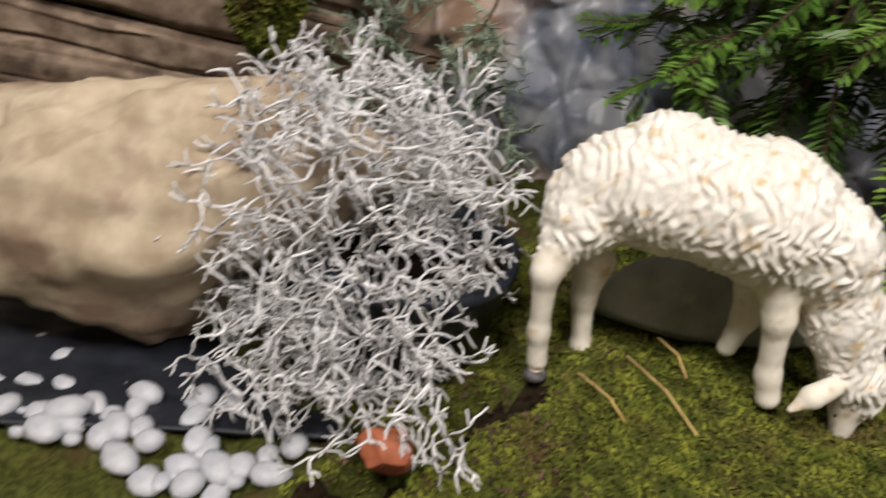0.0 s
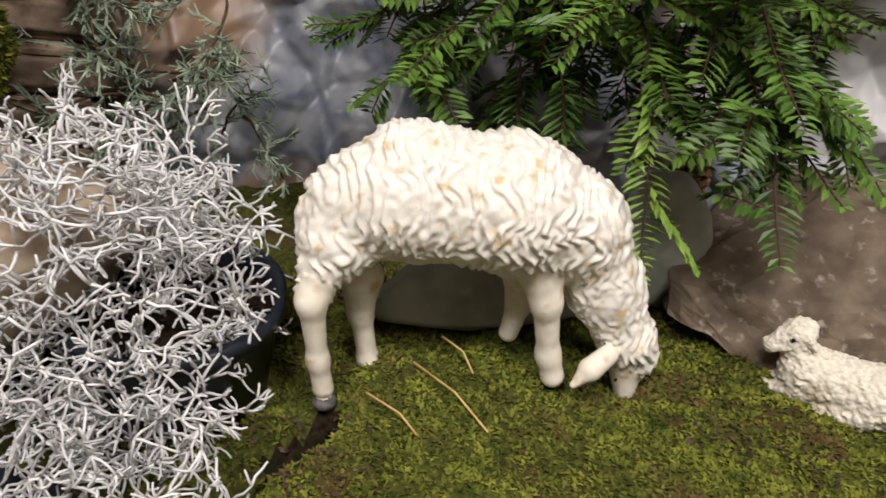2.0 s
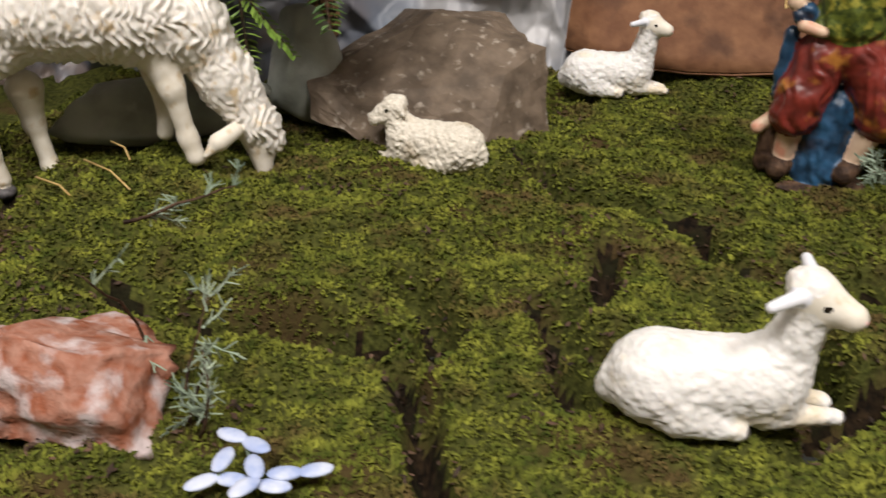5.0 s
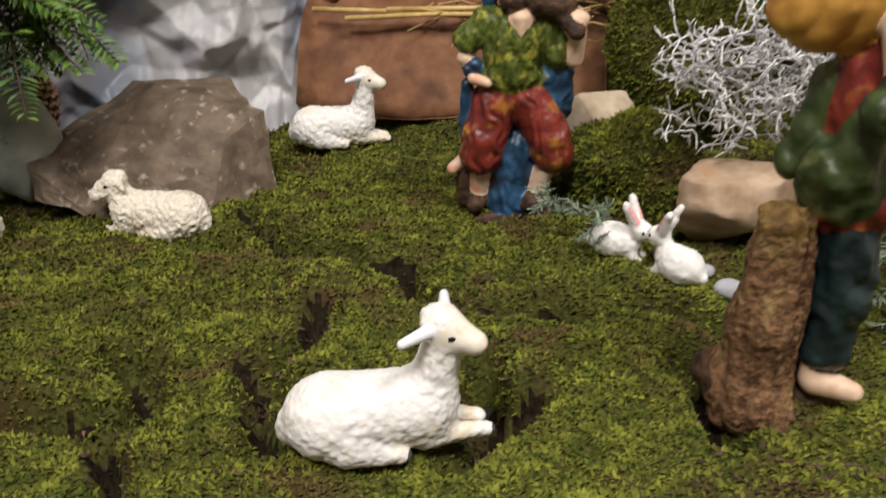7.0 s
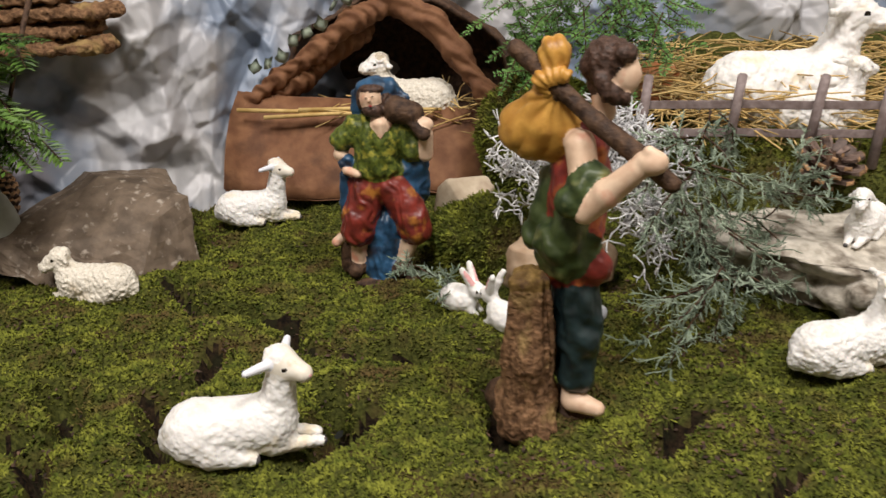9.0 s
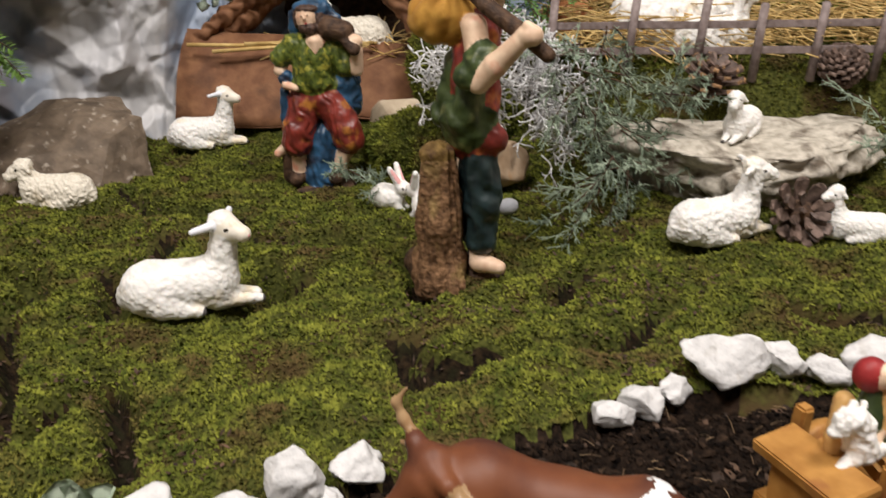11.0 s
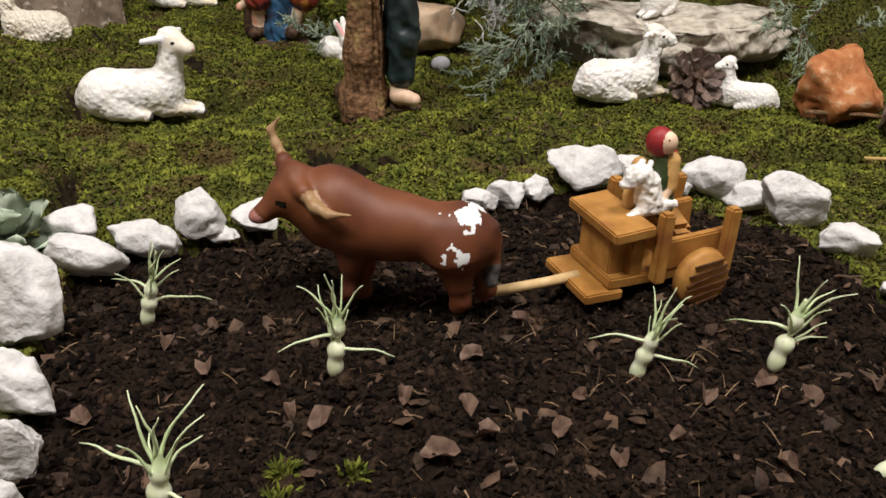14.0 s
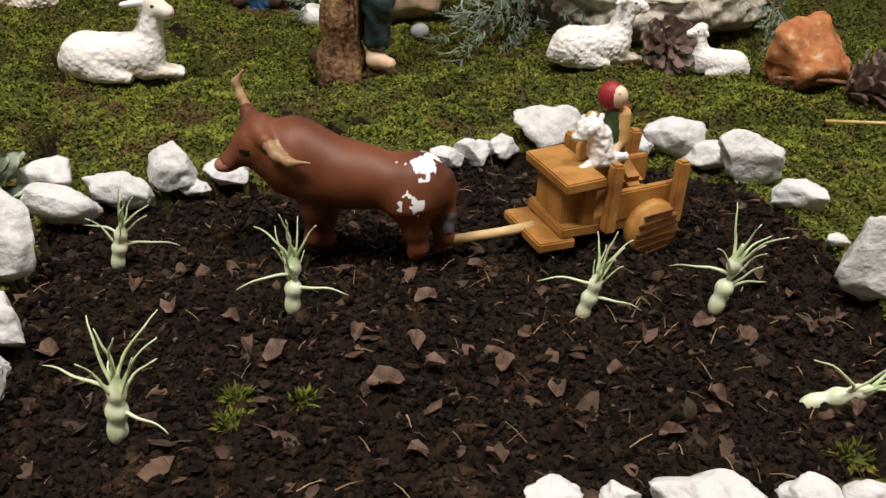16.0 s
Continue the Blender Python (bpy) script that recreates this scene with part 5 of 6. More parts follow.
def cart():
    """A toy wooden cart with a bench, posts and carved wheels; the shaft points to the ox."""
    t = thing("wooden_cart", pose(0.922, 0.144, -0.004, 0, 0, 24) @ Matrix.Diagonal((0.81, 0.86, 0.86, 1)), "honey-coloured wooden toy cart with carved striped wheels", "cart")
    w = M["wood"]
    part("floor_board", plank(0.115, 0.060, 0.009, pose(0.012, 0, 0.022), 0.0012), w, t)
    part("front_board", plank(0.034, 0.064, 0.008, pose(-0.050, 0, 0.013), 0.0012), w, t)
    part("front_block", plank(0.018, 0.044, 0.032, pose(-0.034, 0, 0.042), 0.0012), w, t)
    part("side_block", plank(0.012, 0.010, 0.034, pose(-0.022, -0.024, 0.043), 0.001), w, t)
    part("bench", plank(0.036, 0.070, 0.0085, pose(-0.032, -0.002, 0.064, 0, -4, 0), 0.0012), w, t)
    for sy in (-1, 1):
        part("side_panel", plank(0.072, 0.007, 0.025, pose(0.034, 0.027 * sy, 0.040, 0, -3, 0), 0.0012), w, t)
        for px, hh in ((-0.006, 0.056), (0.058, 0.052)):
            part("post", plank(0.0105, 0.0105, hh, pose(px, 0.0355 * sy, 0.022 + hh / 2, 3 * sy, 3, 0), 0.0018, 0.0003), w, t)
        bm = bmesh.new()
        bmesh.ops.create_cone(bm, cap_ends=True, segments=20, radius1=0.025, radius2=0.0225, depth=0.012)
        bmesh.ops.bevel(bm, geom=[e for e in bm.edges if abs(e.verts[0].co.z - e.verts[1].co.z) < 1e-6], offset=0.002, segments=2, affect="EDGES")
        bmesh.ops.transform(bm, matrix=pose(0.030, 0.045 * sy, 0.0235, 90, 0, 0), verts=bm.verts)
        wh = part("wheel", bm, w, t, "carved wheel with dark grooves", True)
        for q in range(6):
            zz = -0.016 + q * 0.0064
            half = math.sqrt(max(0.023 ** 2 - zz ** 2, 1e-6)) * 0.86
            part("groove", plank(half * 2, 0.0018, 0.0016, pose(0.030, 0.0515 * sy, 0.0235 + zz, 0, -12 + 3 * (q % 3), 0), 0.0004), M["stripe"], wh)
    part("tail_log", plank(0.022, 0.05, 0.018, pose(0.03, 0.01, 0.052, 20, 0, 0), 0.005), M["wood"], t)
    acc = ([], [])
    tube(acc, [(-0.055, 0, 0.016), (-0.085, 0.001, 0.014), (-0.130, 0.003, 0.013)], 0.0042, 0.0040, 8)
    raw("shaft", *acc, M["wood_pale"], t, "pale round wooden shaft")


cart()


def rider():
    """Small doll with a red hood holding a white dog, sitting on the cart."""
    P = [cap((0.9290, 0.1450, 0.0752), (0.9321, 0.1450, 0.0553), 0.0080, 0.0089, "dark_green_cloth"), cap((0.9291, 0.1450, 0.0862), (0.9294, 0.1450, 0.0752), 0.0058, 0.0080, "dark_green_cloth", 0.5), ell((0.9299, 0.1413, 0.0995), (0.0060, 0.0057, 0.0071), "skin", 0.3, 0),
         ell((0.9253, 0.1450, 0.0990), (0.0089, 0.0079, 0.0096), "red_hood", 0.3, 0), cap((0.9364, 0.1486, 0.0897), (0.9398, 0.1504, 0.0845), 0.0029, 0.0018, "red_hood", 0.4), ell((0.9289, 0.1358, 0.1033), (0.0006, 0.0005, 0.0006), "eye", 0.1, 0),
         cap((0.9350, 0.1432, 0.0872), (0.9353, 0.1414, 0.0700), 0.0050, 0.0047, "yellow_cloth", 0.5), cap((0.9344, 0.1396, 0.0691), (0.9284, 0.1343, 0.0600), 0.0029, 0.0025, "skin", 0.4), cap((0.9156, 0.1468, 0.0816), (0.9130, 0.1414, 0.0640), 0.0055, 0.0062, "yellow_cloth", 0.5),
         cap((0.9111, 0.1414, 0.0619), (0.9108, 0.1396, 0.0566), 0.0051, 0.0044, "yellow_cloth", 0.5), cap((0.9220, 0.1343, 0.0617), (0.9188, 0.1342, 0.0754), 0.0087, 0.0079, "wool_white", 0.6), ell((0.9124, 0.1305, 0.0812), (0.0096, 0.0060, 0.0071), "wool_white", 0.5, 0),
         cap((0.9080, 0.1287, 0.0779), (0.9041, 0.1287, 0.0754), 0.0046, 0.0032, "wool_white", 0.4), cap((0.9173, 0.1323, 0.0838), (0.9197, 0.1341, 0.0885), 0.0025, 0.0014, "wool_white", 0.3), cap((0.9122, 0.1323, 0.0851), (0.9142, 0.1340, 0.0898), 0.0025, 0.0014, "wool_white", 0.3),
         cap((0.9235, 0.1308, 0.0594), (0.9077, 0.1272, 0.0526), 0.0047, 0.0025, "wool_white", 0.5), cap((0.9280, 0.1343, 0.0580), (0.9378, 0.1326, 0.0622), 0.0044, 0.0025, "wool_white", 0.5)]
    sculpt("rider_figure", P, 0.0008, 0.004, "small painted doll in red hood holding a white dog", "figurine", "", wool_relief(0.003, 0.0012))


rider()


# ---- bushes, branches and small plants ----
def silver_bush(name, cx, cy, cz, rx, ry, rz_, n, seed, thick, label, parent=None, base=None):
    """A cushion of thin, forking silver twigs."""
    rs = random.Random(seed)
    acc = ([], [])
    base = Vector(base) if base else Vector((cx, cy, cz - rz_))

    def grow(p, d, length, depth, r):
        pts = [p]
        for _ in range(3):
            d = (d + Vector((rs.uniform(-1, 1), rs.uniform(-1, 1), rs.uniform(-1, 1))) * 0.55).normalized()
            pts.append(pts[-1] + d * length / 3)
        tube(acc, pts, r, r * 0.8, 4)
        if depth > 0:
            for _ in range(2 if rs.random() < 0.75 else 3):
                dd = (d + Vector((rs.uniform(-1, 1), rs.uniform(-1, 1), rs.uniform(-1, 1))) * 1.0).normalized()
                grow(pts[-1], dd, length * rs.uniform(0.55, 0.9), depth - 1, r * 0.9)
    for _ in range(n):
        a, b = rs.uniform(0, 6.283), math.asin(rs.uniform(-0.95, 1.0))
        k = rs.uniform(0.12, 0.97) ** 0.55
        p = Vector((cx + rx * k * math.cos(a) * math.cos(b), cy + ry * k * math.sin(a) * math.cos(b), cz + rz_ * k * math.sin(b)))
        d = ((p - base).normalized() * 0.55 + Vector((rs.uniform(-1, 1), rs.uniform(-1, 1), rs.uniform(-1, 1)))).normalized()
        grow(p - d * 0.012, d, 0.018, 2, thick)
    ob = raw(name, *acc, M["silver"], parent)
    return ob if parent else tagged(ob, label, "bush")


pot = thing("flower_pot", pose(-0.115, 0.50, -0.012), "dark plastic pot with a silver cushion bush", "potted plant")


def build_pot():
    bm = bmesh.new()
    prof = [(0.048, 0.0), (0.062, 0.074), (0.066, 0.074), (0.066, 0.084), (0.061, 0.084), (0.058, 0.066)]
    n = 40
    rings = [[bm.verts.new((r * math.cos(2 * math.pi * k / n), r * math.sin(2 * math.pi * k / n), z)) for k in range(n)] for r, z in prof]
    for a, b in zip(rings[:-1], rings[1:]):
        for k in range(n):
            bm.faces.new((a[k], a[(k + 1) % n], b[(k + 1) % n], b[k]))
    bm.faces.new(list(reversed(rings[0])))
    part("pot_wall", bm, M["pot"], pot, "dark blue-black plastic pot", True)
    bm = bmesh.new()
    bmesh.ops.create_circle(bm, cap_ends=True, segments=40, radius=0.0595)
    bmesh.ops.translate(bm, vec=(0, 0, 0.068), verts=bm.verts)
    part("potting_soil", bm, M["soil"], pot, "dark potting soil")


build_pot()
b1 = silver_bush("twig_cushion", -0.022, -0.030, 0.105, 0.098, 0.105, 0.105, 520, 4, 0.00098, "silver-white cushion bush of thin forking twigs", pot, (0, 0, 0.065))
b1["label"] = "silver-white twigs of a cushion bush"
b2 = silver_bush("twig_cushion", 0.02, -0.085, 0.045, 0.085, 0.065, 0.05, 130, 14, 0.00098, "", pot, (0, 0, 0.065))
bush = thing("silver_bush", pose(0.77, 0.69, gz(0.77, 0.69)), "silver-white cushion bush behind the wanderer figure", "bush")
silver_bush("twig_cushion", -0.002, -0.005, 0.125, 0.098, 0.045, 0.06, 225, 5, 0.001, "", bush, (0, 0.01, 0.03))
silver_bush("twig_cushion", 0.045, -0.02, 0.075, 0.04, 0.03, 0.04, 40, 6, 0.001, "", bush, (0, 0.01, 0.0))


def sprig(acc, wood, p, d, length, nl, width, step, droop, rs, up=(0, 0, 1), flat=True):
    """One leafy twig: needles in two rows along a drooping axis."""
    p, d = Vector(p), Vector(d).normalized()
    pts = [p.copy()]
    n = int(length / step)
    for i in range(n):
        d = (d + Vector((0, 0, -droop * step * 20)) + Vector((rs.uniform(-1, 1), rs.uniform(-1, 1), rs.uniform(-1, 1))) * 0.05).normalized()
        p = p + d * step
        pts.append(p.copy())
        side = d.cross(Vector(up)).normalized()
        taper = (1 - 0.65 * (i / n) ** 3) * (0.7 + 0.3 * min(1, i / 4))
        for k in (1, -1):
            jit = Vector((rs.uniform(-1, 1), rs.uniform(-1, 1), rs.uniform(-1, 1))) * (0.16 if flat else 0.6)
            needle(acc, p, side * k + d * 0.55 + jit, Vector(up) + jit, nl * taper * rs.uniform(0.85, 1.1), width)
    tube(wood, pts[:: max(1, n // 6)] + [pts[-1]], 0.0009, 0.0004, 4)
    return pts


def yew(name, label, heads, seed, light=()):
    """A cut yew branch: brown limbs and drooping flat sprays of needles."""
    rs = random.Random(seed)
    t = thing(name, pose(0, 0, 0), label, "branch")
    acc, li, wood = ([], []), ([], []), ([], [])
    for i, (p, d, ln, nsub) in enumerate(heads):
        a = li if i in light else acc
        pts = sprig(a, wood, p, d, ln, 0.019, 0.0044, 0.0043, 0.05, rs)
        for k in range(nsub):
            q = pts[int(len(pts) * (0.12 + 0.7 * k / max(1, nsub)))]
            dd = (Vector(d) + Vector((rs.uniform(-1, 1), rs.uniform(-0.7, 0.4), rs.uniform(-0.7, 0.3))) * 0.9).normalized()
            sprig(a, wood, q, dd, ln * rs.uniform(0.35, 0.6), 0.018, 0.0042, 0.0043, 0.05, rs, (rs.uniform(-0.4, 0.4), rs.uniform(-0.5, 0.3), 1))
    raw("needle_spray", *acc, M["needle"], t, "dark green flat needles", smooth=False)
    if li[0]:
        raw("young_spray", *li, M["needle_light"], t, "fresh yellow-green needles", smooth=False)
    for a, b in (((0.02, 0.80, 0.33), (0.03, 0.70, 0.17)), ((0.15, 0.80, 0.32), (0.10, 0.70, 0.15)), ((0.2, 0.82, 0.32), (0.19, 0.70, 0.17))):
        mid = Vector(a).lerp(Vector(b), 0.5) + Vector((0.012, -0.01, 0.02))
        tube(wood, [a, mid, b], 0.004, 0.002, 6)
    raw("limb", *wood, M["bark_dark"], t, "brown woody limbs")


def yew_heads():
    rs = random.Random(2)
    out = [((0.112, 0.650, 0.20), (0.28, -0.15, -1), 0.125, 2), ((0.185, 0.70, 0.215), (0.5, -0.05, -0.7), 0.095, 4), ((0.12, 0.68, 0.235), (0.8, -0.2, -0.2), 0.10, 4), ((0.165, 0.69, 0.235), (0.4, 0, -0.9), 0.11, 5), ((-0.04, 0.67, 0.175), (-0.45, -0.25, -0.35), 0.055, 2), ((0.03, 0.665, 0.19), (0.2, -0.2, -0.9), 0.075, 2), ((0.055, 0.67, 0.185), (0.3, -0.2, -0.9), 0.07, 2)]
    for _ in range(105):
        x = rs.uniform(-0.07, 0.19)
        out.append(((x, rs.uniform(0.66, 0.76), rs.uniform(0.185, 0.31) - 0.1 * max(0, x - 0.1)), (rs.uniform(-0.6, 0.7), rs.uniform(-0.9, 0.1), rs.uniform(-0.9, 0.35)), rs.uniform(0.05, 0.09), 3))
    return out


yew("yew_branch", "dark green yew branches hanging over the grazing sheep", yew_heads(), 8, (0,))


def cypress(name, label, spots, seed, material="cypress", fine=1.0):
    """Grey-green wispy sprigs with thread-like twigs."""
    rs = random.Random(seed)
    t = thing(name, pose(0, 0, 0), label, "sprig")
    acc, wood = ([], []), ([], [])
    for p, d, ln, n in spots:
        p, d = Vector(p), Vector(d).normalized()
        pts = [p]
        for i in range(8):
            d = (d + Vector((rs.uniform(-1, 1), rs.uniform(-1, 1), rs.uniform(-1, 1))) * 0.25 + Vector((0, 0, -0.06))).normalized()
            pts.append(pts[-1] + d * ln / 8)
        tube(wood, pts, 0.0011 * fine, 0.0005 * fine, 4)
        for i in range(n):
            q = pts[rs.randrange(1, 9)]
            e = (d + Vector((rs.uniform(-1, 1), rs.uniform(-1, 1), rs.uniform(-0.9, 0.9))) * 1.1).normalized()
            m = ln * rs.uniform(0.18, 0.4)
            tw = [q + e * m * k / 3 + Vector((rs.uniform(-1, 1), rs.uniform(-1, 1), rs.uniform(-1, 1))) * 0.0015 for k in range(4)]
            tube(acc, tw, 0.0008 * fine, 0.0004 * fine, 3)
            for k in range(int(8 * fine)):
                s = tw[rs.randrange(0, 4)].lerp(tw[rs.randrange(0, 4)], rs.random())
                f = (e + Vector((rs.uniform(-1, 1), rs.uniform(-1, 1), rs.uniform(-1, 1))) * 0.9).normalized()
                tube(acc, [s, s + f * rs.uniform(0.004, 0.009) * fine], 0.0006 * fine, 0.0004 * fine, 3)
    raw("foliage", *acc, M[material], t, "grey-green thread-like foliage", smooth=False)
    raw("stem", *wood, M["bark_dark"], t, "thin brown stems")


def cyp_spots(n, x0, x1, y0, y1, z0, z1, seed, d=(0, -0.3, -0.5), ln=0.07, k=14):
    rs = random.Random(seed)
    return [((rs.uniform(x0, x1), rs.uniform(y0, y1), rs.uniform(z0, z1)), (d[0] + rs.uniform(-0.8, 0.8), d[1] + rs.uniform(-0.5, 0.5), d[2] + rs.uniform(-0.6, 0.6)), ln * rs.uniform(0.7, 1.2), k) for _ in range(n)]


cypress("cypress_sprig", "grey-green cypress sprigs trailing down beside the slab", cyp_spots(20, 0.835, 0.885, 0.62, 0.70, 0.07, 0.19, 3) + cyp_spots(11, 0.845, 0.905, 0.56, 0.63, 0.03, 0.10, 4) + cyp_spots(6, 0.90, 0.94, 0.62, 0.66, 0.09, 0.12, 5, (0.9, 0, 0)), 3)
cypress("cypress_sprig", "small grey-green sprig lying before the rabbits", cyp_spots(5, 0.60, 0.64, 0.655, 0.675, 0.01, 0.025, 6, (0.2, -0.6, 0.2), 0.05, 12), 4)
cypress("cypress_sprig", "grey-green sprig growing beside the reddish rock", [((0.225, 0.345, 0.0), (0.1, 0.2, 1), 0.062, 8), ((0.245, 0.33, 0.0), (0.5, 0.2, 1), 0.052, 8), ((0.235, 0.335, 0), (0.35, 0.4, 0.8), 0.046, 7)], 5, "cypress", 1.0)
cypress("cypress_sprig", "grey-green sprigs standing before the paper backdrop", cyp_spots(34, -0.42, -0.21, 0.69, 0.75, 0.0, 0.20, 7, (0.1, -0.3, 0.2), 0.10, 14), 6, "cypress", 1.3)
cypress("cypress_sprig", "grey-green sprig behind the orange rock", cyp_spots(7, 1.17, 1.23, 0.60, 0.66, 0.05, 0.09, 8, (0.1, -0.2, 0.3), 0.06, 12), 7)
cypress("cypress_sprig", "pale green twig rising beside the reddish rock", [((0.20, 0.365, 0.0), (-0.25, 0.25, 1.0), 0.10, 2), ((0.192, 0.374, 0.09), (1.0, 0.1, 0.15), 0.06, 6)], 9, "cypress", 1.0)


def ferns():
    rs = random.Random(12)
    acc, wood = ([], []), ([], [])
    t = thing("thuja_branch", pose(0, 0, 0), "bright green thuja branch above the moss mound", "branch")
    for _ in range(150):
        p = (rs.uniform(0.69, 0.88), rs.uniform(0.87, 0.96), rs.uniform(0.17, 0.31))
        sprig(acc, wood, p, (rs.uniform(-0.8, 0.8), rs.uniform(-1, 0), rs.uniform(-0.8, 0.3)), rs.uniform(0.04, 0.075), 0.009, 0.0022, 0.0026, 0.05, rs, (rs.uniform(-0.5, 0.5), -0.6, 0.6), False)
    raw("foliage", *acc, M["fern"], t, "bright green scale foliage", smooth=False)
    raw("stem", *wood, M["bark_dark"], t)


ferns()


def moss_mound(x, y, z, rx, ry, rz_, n, seed, label):
    t = thing("moss_mound", pose(x, y, z), label, "moss mound")
    rs = np.random.RandomState(seed)
    bm = bmesh.new()
    bmesh.ops.create_icosphere(bm, subdivisions=4, radius=1)
    P = np.array([v.co[:] for v in bm.verts])
    P *= (1 + (vnoise(P + seed, 0.4) - 0.5) * 0.3)[:, None]
    for v, p in zip(bm.verts, P):
        v.co = p * np.array([rx, ry, rz_])
    part("body", bm, M["moss_ground"], t, "dense dark moss", True)
    d = rs.normal(size=(n, 3))
    d /= np.linalg.norm(d, axis=1, keepdims=True)
    p = d * (1 + (vnoise(d + seed, 0.4) - 0.5) * 0.3)[:, None] * np.array([rx, ry, rz_])
    w = d + rs.normal(size=(n, 3)) * 0.7
    w /= np.linalg.norm(w, axis=1, keepdims=True)
    s = np.cross(w, rs.normal(size=(n, 3)))
    s /= np.linalg.norm(s, axis=1, keepdims=True)
    ln, wd = rs.uniform(0.004, 0.009, n)[:, None], rs.uniform(0.0006, 0.0014, n)[:, None]
    V = np.stack([p, p + w * ln * 0.5 + s * wd, p + w * ln, p + w * ln * 0.5 - s * wd], 1).reshape(-1, 3)
    k = np.arange(n)[:, None] * 4
    raw("moss_fur", V, np.concatenate([k + np.array([[0, 1, 2]]), k + np.array([[0, 2, 3]])], 1).reshape(-1, 3), M["moss"], t, "feathery moss shoots", False)


moss_mound(0.735, 0.90, 0.08, 0.075, 0.06, 0.10, 16000, 1, "dark green moss mound beside the root cave")
moss_mound(0.665, 0.735, 0.028, 0.055, 0.05, 0.052, 9000, 2, "rounded green moss cushion beside a beige rock")
moss_mound(-0.37, 0.60, 0.15, 0.028, 0.028, 0.045, 4000, 3, "brown-green moss cushion behind the boulder")

for x, y, r in ((0.758, -0.062, 0.008), (0.727, -0.084, 0.010), (1.029, -0.074, 0.012), (0.725, -0.066, 0.006)):
    moss_mound(x, y, gz(x, y), r * 0.6, r * 0.5, r * 0.25, 130, int(x * 100), "small green moss tuft growing on the dark soil")

# ---- the root cave and its bark slab ----
def cave():
    t = thing("root_cave", pose(0, 0, 0), "brown bark slab and twisted root arch forming a cave", "root cave")
    bm = plank(0.33, 0.009, 0.135, None, 0.002)
    bmesh.ops.subdivide_edges(bm, edges=bm.edges[:], cuts=7, use_grid_fill=True)
    for v in bm.verts:
        v.co.y += noise.noise(v.co * 14) * 0.016 + noise.noise(v.co * 50) * 0.003
        v.co.z += noise.noise(v.co * 9) * 0.022 + noise.noise(v.co * 40) * 0.004
    bmesh.ops.transform(bm, matrix=pose(0.497, 0.945, 0.072, -38, 2, 0), verts=bm.verts)
    part("bark_slab", bm, M["cork"], t, "smooth brown bark slab", True)
    for pts, r0, r1 in (([(0.345, 0.985, 0.115), (0.40, 0.985, 0.155), (0.455, 0.985, 0.190), (0.50, 0.99, 0.225), (0.55, 1.0, 0.245)], 0.008, 0.014), ([(0.55, 1.0, 0.245), (0.60, 0.99, 0.220), (0.632, 0.98, 0.178), (0.665, 0.965, 0.135), (0.715, 0.95, 0.112)], 0.016, 0.010), ([(0.36, 1.0, 0.10), (0.42, 1.005, 0.15), (0.50, 1.02, 0.21)], 0.016, 0.02)):
        P = []
        for a, b in zip(pts[:-1], pts[1:]):
            P.append(cap(a, b, r0 + (r1 - r0) * len(P) / (len(pts) - 1), r0 + (r1 - r0) * (len(P) + 1) / (len(pts) - 1), "cork"))

        def twist(v, mats, vm):
            return 0.006 * (vnoise(v * np.array([0.5, 1, 0.5]), 0.016) - 0.5) + 0.004 * np.sin((v[:, 0] * 0.7 + v[:, 2]) * 260 + v[:, 1] * 500 + 5 * vnoise(v, 0.03)) * 0.5 + 0.002 * (vnoise(v, 0.005) - 0.5)
        ob = sculpt("root", P, 0.0024, 0.012, "", "", "", twist)
        ob.parent = t
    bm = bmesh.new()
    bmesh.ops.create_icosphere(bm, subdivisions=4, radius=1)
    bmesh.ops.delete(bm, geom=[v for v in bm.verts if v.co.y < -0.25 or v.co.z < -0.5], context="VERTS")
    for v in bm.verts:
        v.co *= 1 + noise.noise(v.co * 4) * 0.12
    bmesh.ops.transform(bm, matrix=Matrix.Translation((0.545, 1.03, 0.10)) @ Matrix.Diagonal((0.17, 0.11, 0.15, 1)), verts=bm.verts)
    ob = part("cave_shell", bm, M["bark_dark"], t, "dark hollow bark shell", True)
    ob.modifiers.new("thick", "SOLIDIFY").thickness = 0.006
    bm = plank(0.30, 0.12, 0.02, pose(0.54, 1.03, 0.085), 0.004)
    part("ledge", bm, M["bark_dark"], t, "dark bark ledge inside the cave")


cave()


def straw(name, n, x0, x1, y0, y1, z0, z1, ln, seed, label, flat=0.25):
    rs = random.Random(seed)
    acc = ([], [])
    for _ in range(n):
        p = Vector((rs.uniform(x0, x1), rs.uniform(y0, y1), rs.uniform(z0, z1)))
        a = rs.uniform(0, 6.283)
        d = Vector((math.cos(a), math.sin(a), rs.uniform(-flat, flat))).normalized() * ln * rs.uniform(0.4, 1)
        mid = p + d * 0.5 + Vector((rs.uniform(-1, 1), rs.uniform(-1, 1), rs.uniform(0, 1))) * 0.006
        tube(acc, [p, mid, p + d], 0.0011, 0.0008, 4)
    tagged(raw(name, *acc, M["straw"], smooth=True), label, "straw", kind="stuff")


straw("straw", 70, 0.49, 0.65, 0.96, 1.0, 0.095, 0.12, 0.08, 1, "loose golden straw on the ledge of the cave", 0.5)
straw("straw", 1800, 0.86, 1.40, 0.79, 1.12, 0.122, 0.165, 0.09, 2, "thick golden straw bedding behind the fence")


